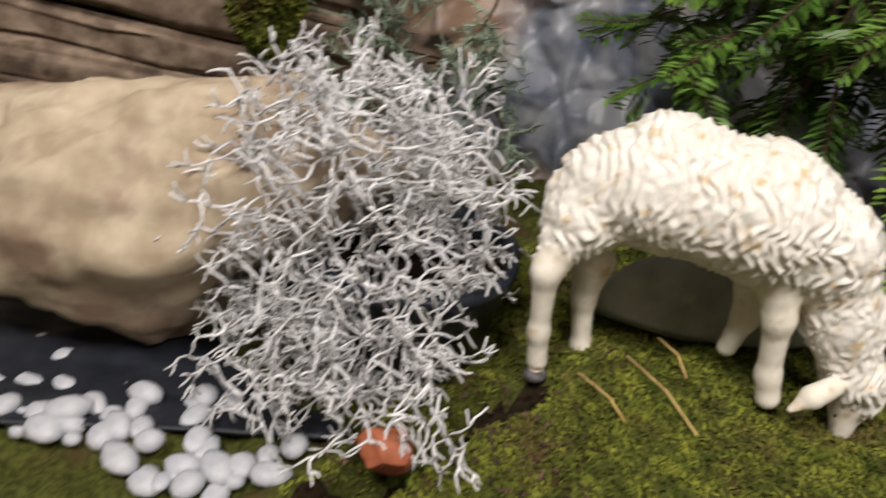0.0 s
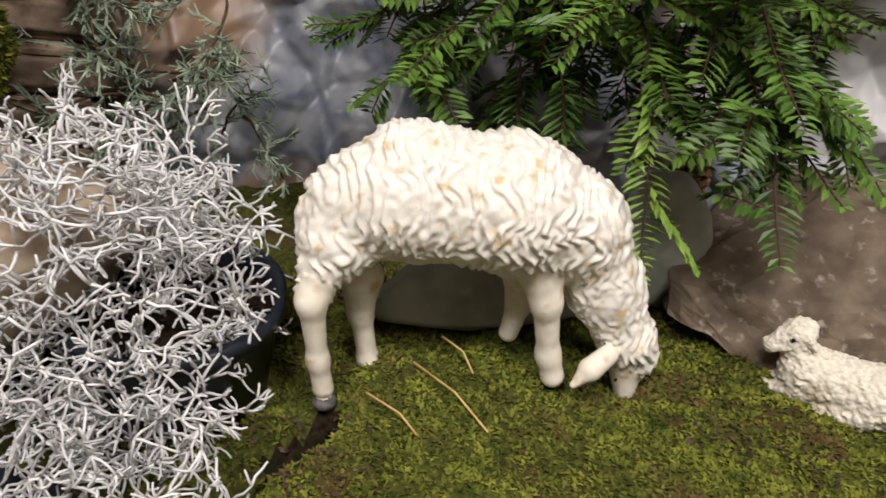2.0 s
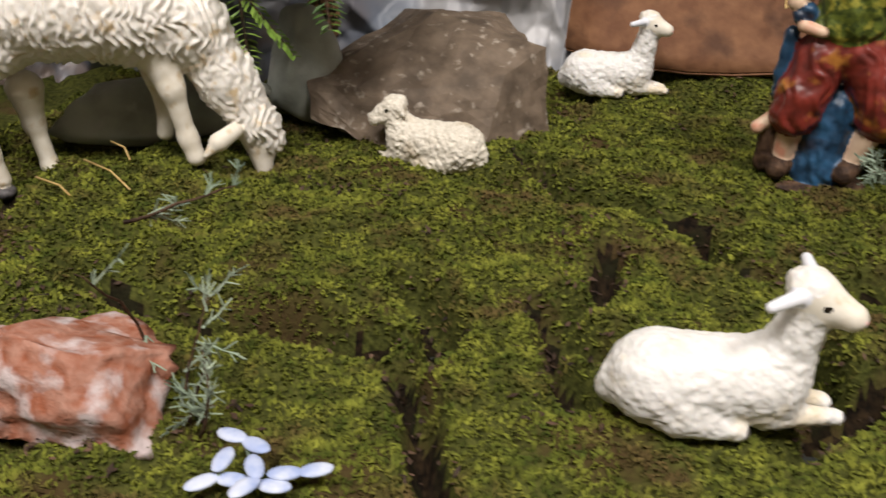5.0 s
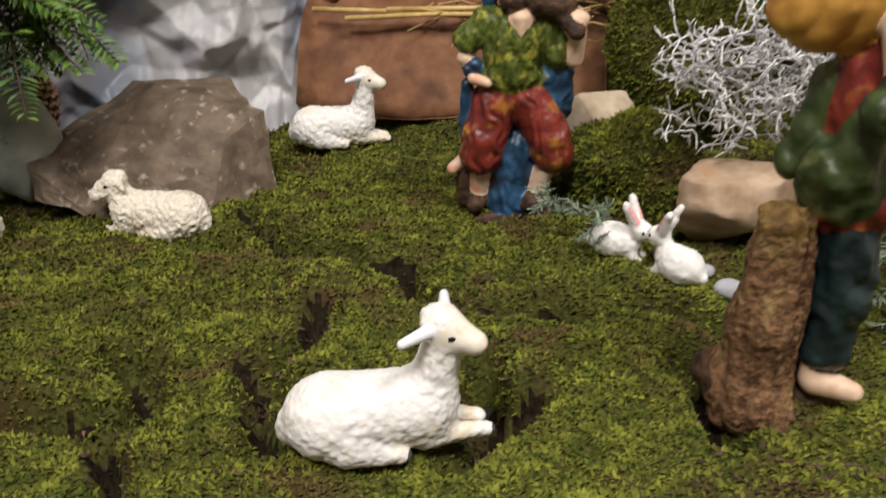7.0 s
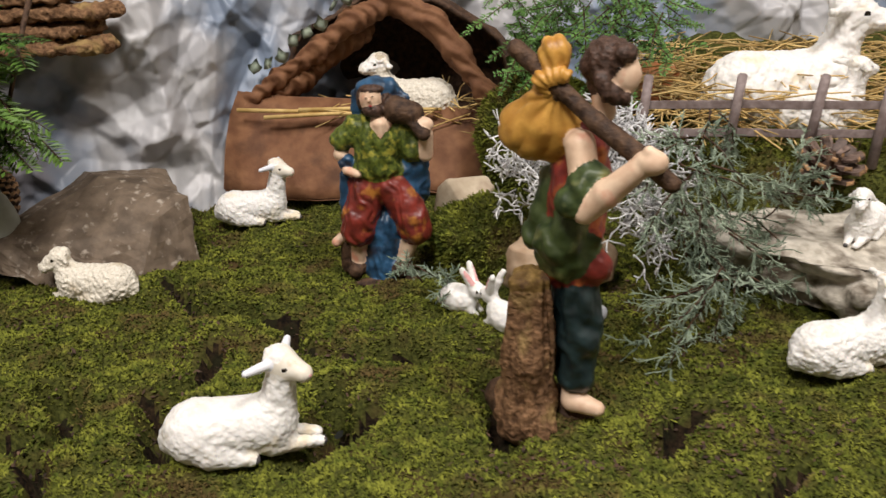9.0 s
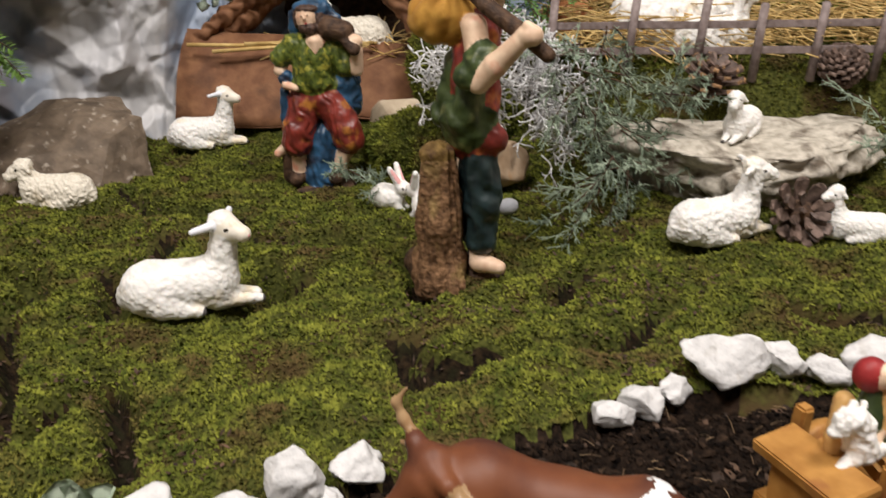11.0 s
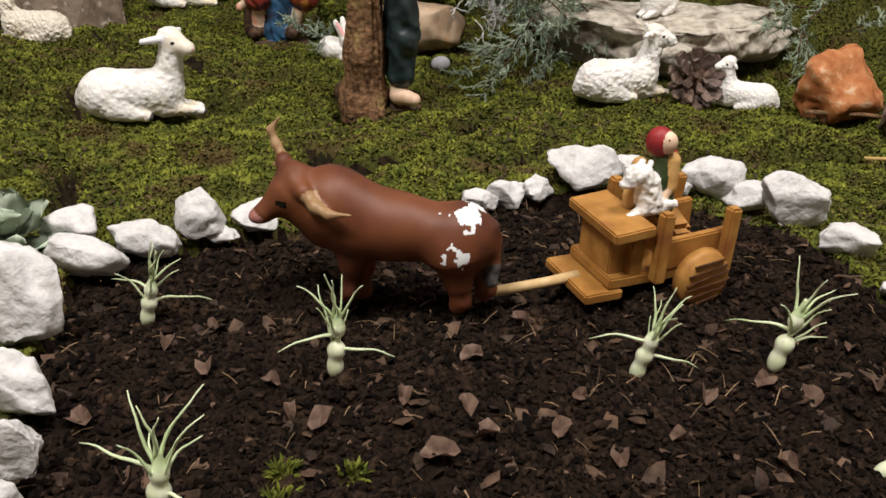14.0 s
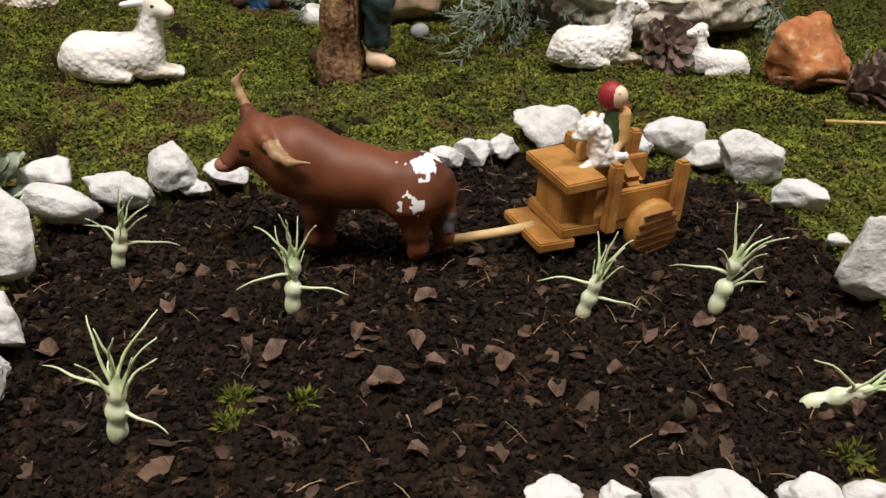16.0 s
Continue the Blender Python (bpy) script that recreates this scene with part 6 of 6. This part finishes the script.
def straw_bundle():
    t = thing("straw_stalk", pose(0, 0, 0), "long dry straw stalks lying across the bark slab", "straw")
    for p, q in (((0.350, 0.950, 0.122), (0.53, 0.948, 0.112)), ((0.385, 0.945, 0.113), (0.56, 0.945, 0.116)), ((0.43, 0.945, 0.122), (0.61, 0.95, 0.118))):
        acc = ([], [])
        m = Vector(p).lerp(Vector(q), 0.5) + Vector((0, -0.004, 0.003))
        tube(acc, [p, m, q], 0.0028, 0.0022, 6)
        raw("stalk", *acc, M["straw"], t)


straw_bundle()


def bark_roof():
    t = thing("bark_log", pose(0.035, 0.835, 0.238, 0, 0, 6), "dark bark-covered logs stacked on the backdrop rocks", "log")
    for k, (dy, dz, ln, r) in enumerate(((0, -0.012, 0.42, 0.011), (0.004, 0.006, 0.40, 0.010), (0.006, 0.024, 0.44, 0.011), (0.01, 0.044, 0.36, 0.012))):
        ob = sculpt("log", [cap((-ln / 2, dy, dz), (ln / 2, dy, dz), r, r * 0.9, "bark"), cap((-ln / 2 + 0.01, dy - 0.014, dz - 0.002), (ln / 2 - 0.012, dy - 0.012, dz), r * 0.8, r * 0.75, "bark"), cap((-ln / 2 + 0.02, dy - 0.026, dz), (ln / 2 - 0.02, dy - 0.024, dz - 0.001), r * 0.7, r * 0.6, "bark")], 0.0024, 0.008, relief=lambda v, m, vm: 0.009 * (np.abs(vnoise(v * np.array([0.45, 1, 1]) + dz, 0.009) - 0.5) - 0.2) + 0.005 * (vnoise(v, 0.005) - 0.5))
        ob.parent = t
    for x in (-0.14, 0.10):
        part("support", plank(0.014, 0.012, 0.25, pose(x, 0.10, -0.118, 0, 0, 5), 0.002), M["bark_dark"], t, "upright branch behind the paper fold")


bark_roof()


def ivy():
    rs = random.Random(4)
    t = thing("ivy_trail", pose(0, 0, 0), "small green ivy trail hanging over the root arch", "ivy")
    for k in range(16):
        if k < 8:
            c = Vector((0.715 + rs.uniform(-0.02, 0.02), 0.955, rs.uniform(0.13, 0.21)))
        else:
            c = Vector((0.37 + 0.018 * (k - 8), 0.985, 0.165 + 0.011 * (k - 8) + rs.uniform(-0.005, 0.015)))
        bm = bmesh.new()
        out = [(0, -0.011), (0.007, -0.006), (0.0105, 0.0), (0.005, 0.003), (0, 0.011), (-0.005, 0.003), (-0.0105, 0.0), (-0.007, -0.006)]
        mid = bm.verts.new((0, 0, 0.0025))
        vs = [bm.verts.new((x, y, 0)) for x, y in out]
        for a, b in zip(vs, vs[1:] + vs[:1]):
            bm.faces.new((mid, a, b))
        bmesh.ops.solidify(bm, geom=bm.faces[:], thickness=0.0006)
        bmesh.ops.transform(bm, matrix=Matrix.Translation(c) @ Euler((radians(rs.uniform(40, 100)), radians(rs.uniform(-40, 40)), radians(rs.uniform(-60, 60)))).to_matrix().to_4x4(), verts=bm.verts)
        part("leaf", bm, M["felt_leaf"] if k > 7 else M["fern"], t, smooth=True)


ivy()


# ---- fence, cones ----
def fence():
    t = thing("miniature_fence", pose(0, 0, 0), "low grey wooden miniature fence with two rails", "fence")
    posts = [(0.826, 0.755), (0.916, 0.752), (0.992, 0.742), (1.055, 0.738), (1.120, 0.735), (1.188, 0.73), (1.26, 0.725)]
    for i, (x, y) in enumerate(posts):
        bm = bmesh.new()
        bmesh.ops.create_cone(bm, cap_ends=True, segments=10, radius1=0.0052, radius2=0.0047, depth=0.088)
        bmesh.ops.bevel(bm, geom=[e for e in bm.edges if abs(e.verts[0].co.z - e.verts[1].co.z) < 1e-6], offset=0.0012, segments=2, affect="EDGES")
        bmesh.ops.transform(bm, matrix=pose(x, y, 0.152 + (0.004 if i < 3 else -0.004), random.uniform(-3, 3), 4 + random.uniform(-2, 2), 0), verts=bm.verts)
        part("post", bm, M["wood_grey"], t, smooth=True)
    for (x0, y0), (x1, y1) in zip(posts[:-1], posts[1:]):
        for z in (0.139, 0.168):
            ln = math.hypot(x1 - x0, y1 - y0)
            part("rail", plank(ln + 0.008, 0.003, 0.0085, pose((x0 + x1) / 2, (y0 + y1) / 2 + 0.0045, z, 0, 0.5, math.degrees(math.atan2(y1 - y0, x1 - x0))), 0.0008), M["wood_grey"], t)


fence()


def pine_cone(x, y, z, length, width, rot, opened, label, tip="cone_tip", body="cone"):
    """A cone with spiral scales round a core."""
    t = thing("pine_cone", pose(x, y, z, *rot), label, "pine cone", "pine cones")
    P = []
    n = 32 if opened > 0.8 else 84
    wide = 1.5 if opened > 0.8 else 1.0
    core = bmesh.new()
    bmesh.ops.create_icosphere(core, subdivisions=2, radius=1)
    bmesh.ops.scale(core, vec=(width * 0.28, width * 0.28, length * 0.46), verts=core.verts)
    part("core", core, M["bark_dark"], t, smooth=True)
    acc, tips = ([], []), ([], [])
    for i in range(n):
        f = (i + 0.5) / n
        a = i * 2.39996
        zz = -length / 2 + length * f
        r = width / 2 * math.sin(math.pi * min(1, 0.12 + f * 0.86)) ** 0.6
        o = Vector((math.cos(a), math.sin(a), 0))
        d = (o * opened + Vector((0, 0, 1 - opened * 0.55))).normalized()
        s = o.cross(Vector((0, 0, 1)))
        nn = s.cross(d).normalized()
        b = o * r * 0.25 + Vector((0, 0, zz - length * 0.05))
        L, W, H = r * (1.15 if opened > 0.8 else 0.95), width * 0.12 * wide * (0.5 + math.sin(math.pi * f)) * (0.8 if opened > 0.8 else 1), width * 0.022
        k = len(acc[0])
        for q, w, h in ((0, 0.4, 0.8), (0.75, 1.0, 1.0), (1.0, 0.75, 1.8)):
            for sx in (-1, 1):
                for sz in (-1, 1):
                    acc[0].append(tuple(b + d * L * q + s * W * w * sx * 0.6 + nn * H * h * sz))
        for q in (0, 4):
            acc[1].extend([(k + q, k + q + 4, k + q + 5, k + q + 1), (k + q + 2, k + q + 3, k + q + 7, k + q + 6), (k + q, k + q + 2, k + q + 6, k + q + 4), (k + q + 1, k + q + 5, k + q + 7, k + q + 3)])
        k2 = len(tips[0])
        for sx in (-1, 1):
            for sz in (-1, 1):
                tips[0].append(tuple(b + d * L * 1.005 + s * W * 0.75 * sx * 0.6 + nn * H * 1.8 * sz))
        tips[0].append(tuple(b + d * L * 1.08))
        tips[1].extend([(k2, k2 + 1, k2 + 4), (k2 + 1, k2 + 3, k2 + 4), (k2 + 3, k2 + 2, k2 + 4), (k2 + 2, k2, k2 + 4)])
    raw("scale_spiral", *acc, M[body], t, "overlapping woody scales", False)
    raw("scale_tip", *tips, M[tip], t, "lighter scale tips", False)


pine_cone(1.044, 0.541, 0.024, 0.038, 0.052, (65, 0, 20), 0.95, "open grey-brown pine cone beside the lamb", "cone", "cone")
pine_cone(1.003, 0.722, 0.112, 0.04, 0.052, (20, 10, 0), 0.9, "open brown pine cone under the fence")
pine_cone(1.150, 0.735, 0.115, 0.045, 0.055, (15, -20, 40), 0.7, "dark brown pine cone under the fence", "cone")
pine_cone(1.235, 0.455, 0.018, 0.045, 0.055, (60, 0, 70), 0.85, "dark pine cone beside the orange rock", "cone")
pine_cone(0.125, 0.775, 0.068, 0.085, 0.048, (20, 18, 0), 0.35, "closed brown pine cone under the yew branches")
pine_cone(-0.33, 0.66, 0.20, 0.07, 0.05, (70, 0, 30), 0.5, "dark pine cone behind the silver bush")


# ---- small figures and stones on the moss ----
def rabbit(x, y, s, rz, upright, label):
    w = "wool_white"
    hz = 0.62 if upright else 0.5
    P = [ell((-0.12 * s, 0, 0.26 * s), (0.36 * s, 0.29 * s, 0.29 * s), w), ell((0.12 * s, 0, (0.34 if upright else 0.26) * s), (0.2 * s, 0.18 * s, 0.24 * s), w), ell((0.30 * s, 0, hz * s), (0.19 * s, 0.155 * s, 0.16 * s), w, 0.6), ell((0.46 * s, 0, (hz - 0.05) * s), (0.07 * s, 0.07 * s, 0.06 * s), w, 0.5),
         ell((-0.45 * s, 0, 0.16 * s), (0.1 * s, 0.1 * s, 0.1 * s), w, 0.5), cap((0.2 * s, 0.1 * s, 0.1 * s), (0.34 * s, 0.1 * s, 0.04 * s), 0.08 * s, 0.05 * s, w), cap((0.2 * s, -0.1 * s, 0.1 * s), (0.34 * s, -0.1 * s, 0.04 * s), 0.08 * s, 0.05 * s, w),
         ell((0.38 * s, 0.135 * s, (hz + 0.03) * s), (0.025 * s, 0.02 * s, 0.025 * s), "eye", 0.1), ell((0.38 * s, -0.135 * s, (hz + 0.03) * s), (0.025 * s, 0.02 * s, 0.025 * s), "eye", 0.1)]
    for k in (1, -1):
        P.append(cap((0.22 * s, 0.07 * k * s, (hz + 0.12) * s), (0.08 * s, 0.15 * k * s, (hz + 0.46) * s), 0.085 * s, 0.06 * s, w, 0.4))
        P.append(cap((0.23 * s, 0.085 * k * s, (hz + 0.17) * s), (0.115 * s, 0.155 * k * s, (hz + 0.42) * s), 0.066 * s, 0.045 * s, "pink", 0.2))
    sculpt("rabbit_figure", P, 0.028 * s, 0.08 * s, label, "rabbit figure", "rabbit figures", wool_relief(0.08 * s, 0.02 * s), pose(x, y, gz(x, y) - 0.001, 0, 0, rz))


rabbit(0.644, 0.634, 0.050, -25, False, "small white rabbit figure crouching on moss")
rabbit(0.681, 0.608, 0.050, 140, True, "small white rabbit figure sitting upright on moss")
for i, (x, y, r, c) in enumerate(((0.716, 0.583, 0.012, "pebble_white"), (0.703, 0.603, 0.008, "pebble_white"), (0.769, 0.614, 0.013, "pebble_white"), (0.676, 0.632, 0.010, "stone_grey"))):
    rock("pebble", x, y, gz(x, y) - 0.002, (r * 1.9, r * 1.5, r * 1.4), 60 + i, M[c], "smooth pale pebble lying on moss", 20 * i, 2, 0.02, 0.95, group="pebbles on the moss", sub=3)


def pebble_heap():
    rs = random.Random(9)
    spots = [(-0.227, 0.297), (-0.274, 0.315), (-0.241, 0.318), (-0.195, 0.323), (-0.192, 0.350), (-0.146, 0.315), (-0.15, 0.350), (-0.12, 0.336), (-0.103, 0.341), (-0.111, 0.375), (-0.124, 0.314), (-0.161, 0.370), (-0.17, 0.335), (-0.21, 0.31), (-0.262, 0.302), (-0.282, 0.322), (-0.251, 0.309), (-0.23, 0.312)]
    for i in range(76):
        x, y = spots[i % 18]
        x, y = x + rs.uniform(-0.022, 0.022), y + rs.uniform(-0.02, 0.02)
        s = rs.uniform(0.010, 0.020)
        rock("white_pebble", x, y, gz(x, y) - 0.001 + rs.uniform(0, 0.006), (s * rs.uniform(1.1, 1.5), s, s * rs.uniform(0.6, 0.85)), 200 + i, M["pebble_white"], "smooth white pebble in a heap before the boulder", rs.uniform(0, 180), 5, 0.05, 0.85, group="white pebbles", sub=2)


pebble_heap()
rock("terracotta_shard", -0.048, 0.402, -0.004, (0.035, 0.03, 0.03), 77, M["terracotta"], "broken terracotta shard beside the silver bush", 20, 14, 0.02, 0.5, category="shard", shade=False)


def liner():
    bm = bmesh.new()
    n = 24
    bmesh.ops.create_grid(bm, x_segments=n, y_segments=n, size=0.5)
    for v in bm.verts:
        v.co = Vector((v.co.x * 0.30, v.co.y * 0.12, 0.004 * noise.noise(v.co * 9)))
    ob = part("pond_liner", bm, M["liner"], None, smooth=True)
    ob.matrix_world = pose(-0.215, 0.375, -0.012, 0, 0, 42)
    ob.modifiers.new("thick", "SOLIDIFY").thickness = 0.002
    tagged(ob, "black plastic sheet under the boulder and pebbles", "sheet")


liner()


def blue_flowers():
    t = thing("blue_flower", pose(0.285, 0.312, gz(0.285, 0.312)), "pale blue and white fabric flowers beside the rock", "flower")
    rs = random.Random(3)
    for cx, cy, n in ((-0.010, 0.010, 2), (-0.012, -0.013, 3), (0.024, -0.002, 2), (0.008, -0.012, 3)):
        for k in range(n):
            a = k * 6.283 / n + rs.uniform(-0.5, 0.5)
            ob = sculpt("petal", [ell((cx + 0.007 * math.cos(a), cy + 0.007 * math.sin(a), 0.012 + rs.uniform(-0.002, 0.004)), (0.0085, 0.0046, 0.0018), "blue_petal", 1, math.degrees(a))], 0.0011, 0.002)
            ob.parent = t
        acc = ([], [])
        tube(acc, [(0, 0, -0.002), (cx, cy, 0.012)], 0.0012, 0.001, 5)
        raw("stalk", *acc, M["cypress"], t)
    acc = ([], [])
    tube(acc, [(0, 0, -0.004), (0, 0, 0.012)], 0.002, 0.0015, 6)
    raw("stem", *acc, M["cypress"], t)


blue_flowers()


# ---- plants and litter of the soil bed ----
def seedling(x, y, s, seed, lean, label, tall=1.0):
    """A sprouting bulb: pale swollen stem and arching ribbon leaves."""
    rs = random.Random(seed)
    z = gz(x, y)
    t = thing("bulb_seedling", pose(x, y, z - 0.002, lean[0], lean[1], 0), label, "seedling", "seedlings in the soil bed")
    P = [ell((0, 0, 0.009 * s), (0.0050 * s, 0.0050 * s, 0.0085 * s), "bulb"), ell((0.0010 * s, 0, 0.0205 * s), (0.0056 * s, 0.0052 * s, 0.0062 * s), "bulb", 0.6), ell((0.002 * s, 0, 0.030 * s * tall), (0.0040 * s, 0.0038 * s, 0.0055 * s), "bulb", 0.6), cap((0.002 * s, 0, 0.032 * s * tall), (0.003 * s, 0, 0.042 * s * tall), 0.0028 * s, 0.0014 * s, "sprout")]
    ob = sculpt("bulb", P, 0.0008, 0.0045)
    ob.parent = t
    for k in range(11):
        a = k * 2.4 + rs.uniform(-0.4, 0.4)
        low = k in (2, 6)
        if low:
            a = {2: 0.15, 6: 3.0}[k] + rs.uniform(-0.3, 0.3)
        e = rs.uniform(0.1, 0.6) if low else rs.uniform(1.15, 1.52)
        p = Vector((0.0015, 0, (0.016 + 0.0024 * k) * s))
        d = Vector((math.cos(a) * math.cos(e), math.sin(a) * math.cos(e), math.sin(e)))
        side = Vector((-math.sin(a), math.cos(a), 0))
        ph, ln = rs.uniform(0, 6), rs.uniform(0.75, 1.2)
        pts = [p]
        for q in range(9):
            bend = -0.08 if low else -0.03 - 0.012 * q
            d = (d + side * 0.22 * math.sin(ph + q * 1.1) + Vector((rs.uniform(-1, 1) * 0.10, rs.uniform(-1, 1) * 0.10, bend))).normalized()
            pts.append(pts[-1] + d * 0.0042 * s * ln)
            pts[-1].z = max(pts[-1].z, 0.006)
        acc = ([], [])
        tube(acc, pts, 0.00125 * s, 0.00028 * s, 5)
        raw("leaf", *acc, M["sprout"], t, "", True)


seedling(0.611, 0.070, 0.9, 1, (0, 8), "pale green sprouting bulb in dark soil")
seedling(0.738, 0.010, 0.92, 2, (0, 0), "pale green sprouting bulb with drooping side leaves", 1.15)
seedling(0.907, 0.037, 0.92, 3, (0, 8), "pale green sprouting bulb with many upright leaves")
seedling(0.989, 0.048, 1.0, 4, (0, 6), "tall pale green sprouting bulb in dark soil", 1.2)
seedling(0.675, -0.094, 1.0, 5, (0, 2), "pale green sprouting bulb with long arching leaves")
seedling(1.017, -0.031, 1.0, 6, (8, 56), "pale green sprouting bulb leaning over the soil")


def dry_leaves():
    rs = random.Random(6)
    spots = [(0.813, 0.044), (0.86, -0.018), (0.817, -0.089), (0.943, 0.017), (0.977, 0.028), (1.002, 0.02), (1.043, 0.033), (1.067, 0.051), (0.811, -0.017), (0.821, -0.029), (0.737, -0.029), (0.718, -0.021), (0.632, 0.046), (0.651, 0.071), (0.942, -0.066), (1.04, -0.046), (0.887, -0.04), (0.797, -0.054), (0.614, -0.034), (0.649, -0.07), (0.872, 0.005), (0.777, -0.007), (0.972, -0.032), (0.855, -0.086), (0.705, -0.003), (1.047, 0.078), (1.029, 0.097), (0.842, 0.088), (0.663, 0.019), (0.92, -0.022)]
    for i, (x, y) in enumerate(spots):
        bm = bmesh.new()
        s = rs.uniform(0.006, 0.0105)
        n = 10
        mid = bm.verts.new((0, 0, rs.uniform(-0.002, 0.003)))
        vs = [bm.verts.new((s * math.cos(k * 6.283 / n) * rs.uniform(0.7, 1.1), 0.62 * s * math.sin(k * 6.283 / n) * rs.uniform(0.7, 1.1), 0.005 * math.sin(k * 6.283 / n) ** 2 + rs.uniform(-0.0015, 0.002))) for k in range(n)]
        for a, b in zip(vs, vs[1:] + vs[:1]):
            bm.faces.new((mid, a, b))
        bmesh.ops.solidify(bm, geom=bm.faces[:], thickness=0.0007)
        ob = part("dry_leaf", bm, M["leaf_dry"], None, smooth=False)
        ob.matrix_world = pose(x, y, gz(x, y) + 0.004, rs.uniform(-15, 15), rs.uniform(-15, 15), rs.uniform(0, 180))
        tagged(ob, "curled reddish-brown dry leaf on dark soil", "leaf", "dry leaves on the soil")


dry_leaves()


def felt_plant():
    t = thing("rosette_plant", pose(0.507, 0.118, gz(0.507, 0.118)), "grey-green rosette plant with felted wavy leaves", "plant")
    rs = random.Random(8)
    for k in range(9):
        a, e = k * 2.4, 0.25 + 0.12 * k
        bm = bmesh.new()
        nx, ny = 6, 4
        L, W = 0.042 * (1 - 0.04 * k), 0.032
        g = [[bm.verts.new((L * i / nx, W * (j / ny - 0.5) * math.sin(math.pi * (0.12 + 0.8 * i / nx)), 0.006 * math.sin(i * 1.6 + j * 2) * abs(j / ny - 0.5) + 0.012 * abs(j / ny - 0.5))) for j in range(ny + 1)] for i in range(nx + 1)]
        for i in range(nx):
            for j in range(ny):
                bm.faces.new((g[i][j], g[i + 1][j], g[i + 1][j + 1], g[i][j + 1]))
        bmesh.ops.solidify(bm, geom=bm.faces[:], thickness=0.0014)
        bmesh.ops.transform(bm, matrix=pose(0, 0, 0.008 + 0.002 * k, 0, -math.degrees(e), math.degrees(a)), verts=bm.verts)
        part("leaf", bm, M["felt_leaf"], t, smooth=True)


felt_plant()


def twigs_on_moss():
    for p, q, r, m, label in (((0.012, 0.565, 0.02), (0.076, 0.53, 0.019), 0.0009, "straw", "thin dry straw lying on moss"), ((0.0, 0.525, 0.022), (0.045, 0.508, 0.017), 0.0009, "straw", "thin dry straw lying on moss"), ((0.02, 0.59, 0.026), (0.05, 0.57, 0.022), 0.0009, "straw", "thin dry straw lying on moss"), ((1.15, 0.49, 0.010), (1.25, 0.47, 0.012), 0.0028, "bark", "thin brown twig lying on moss"), ((1.16, 0.36, 0.012), (1.26, 0.35, 0.012), 0.0018, "straw", "thin dry straw lying on moss")):
        acc = ([], [])
        tube(acc, [p, Vector(p).lerp(Vector(q), 0.5) + Vector((0.003, 0.002, 0.002)), q], r, r * 0.8, 5)
        tagged(raw("dry_twig", *acc, M[m]), label, "twig", "dry twigs on the moss")


twigs_on_moss()


def moss_litter():
    """Brown bits of dead moss along the seams."""
    rs = np.random.RandomState(15)
    n = 14000
    x, y = rs.uniform(-0.1, 1.15, n), rs.uniform(0.1, 0.95, n)
    p = np.stack([x, y, 0 * x], 1)
    k = (edge_dist(x, y, SEAMS) < 0.014) | (vnoise(p + 20, 0.05) > 0.74)
    k &= ~in_bed(x, y)
    x, y = x[k], y[k]
    n = len(x)
    c = np.stack([x, y, ground(x, y) + 0.003], 1)
    az = rs.uniform(0, 6.283, n)
    d = np.stack([np.cos(az), np.sin(az), rs.uniform(-0.3, 0.6, n)], 1)
    s = np.stack([-np.sin(az), np.cos(az), rs.uniform(-0.4, 0.4, n)], 1)
    ln, wd = rs.uniform(0.003, 0.008, n)[:, None], rs.uniform(0.0006, 0.0018, n)[:, None]
    V = np.stack([c - d * ln / 2, c + s * wd, c + d * ln / 2, c - s * wd], 1).reshape(-1, 3)
    q = np.arange(n)[:, None] * 4
    tagged(raw("dead_moss", V, np.concatenate([q + np.array([[0, 1, 2]]), q + np.array([[0, 2, 3]])], 1).reshape(-1, 3), M["chip"], smooth=False), "brown dead moss bits along the sod seams", "moss", kind="stuff")


moss_litter()
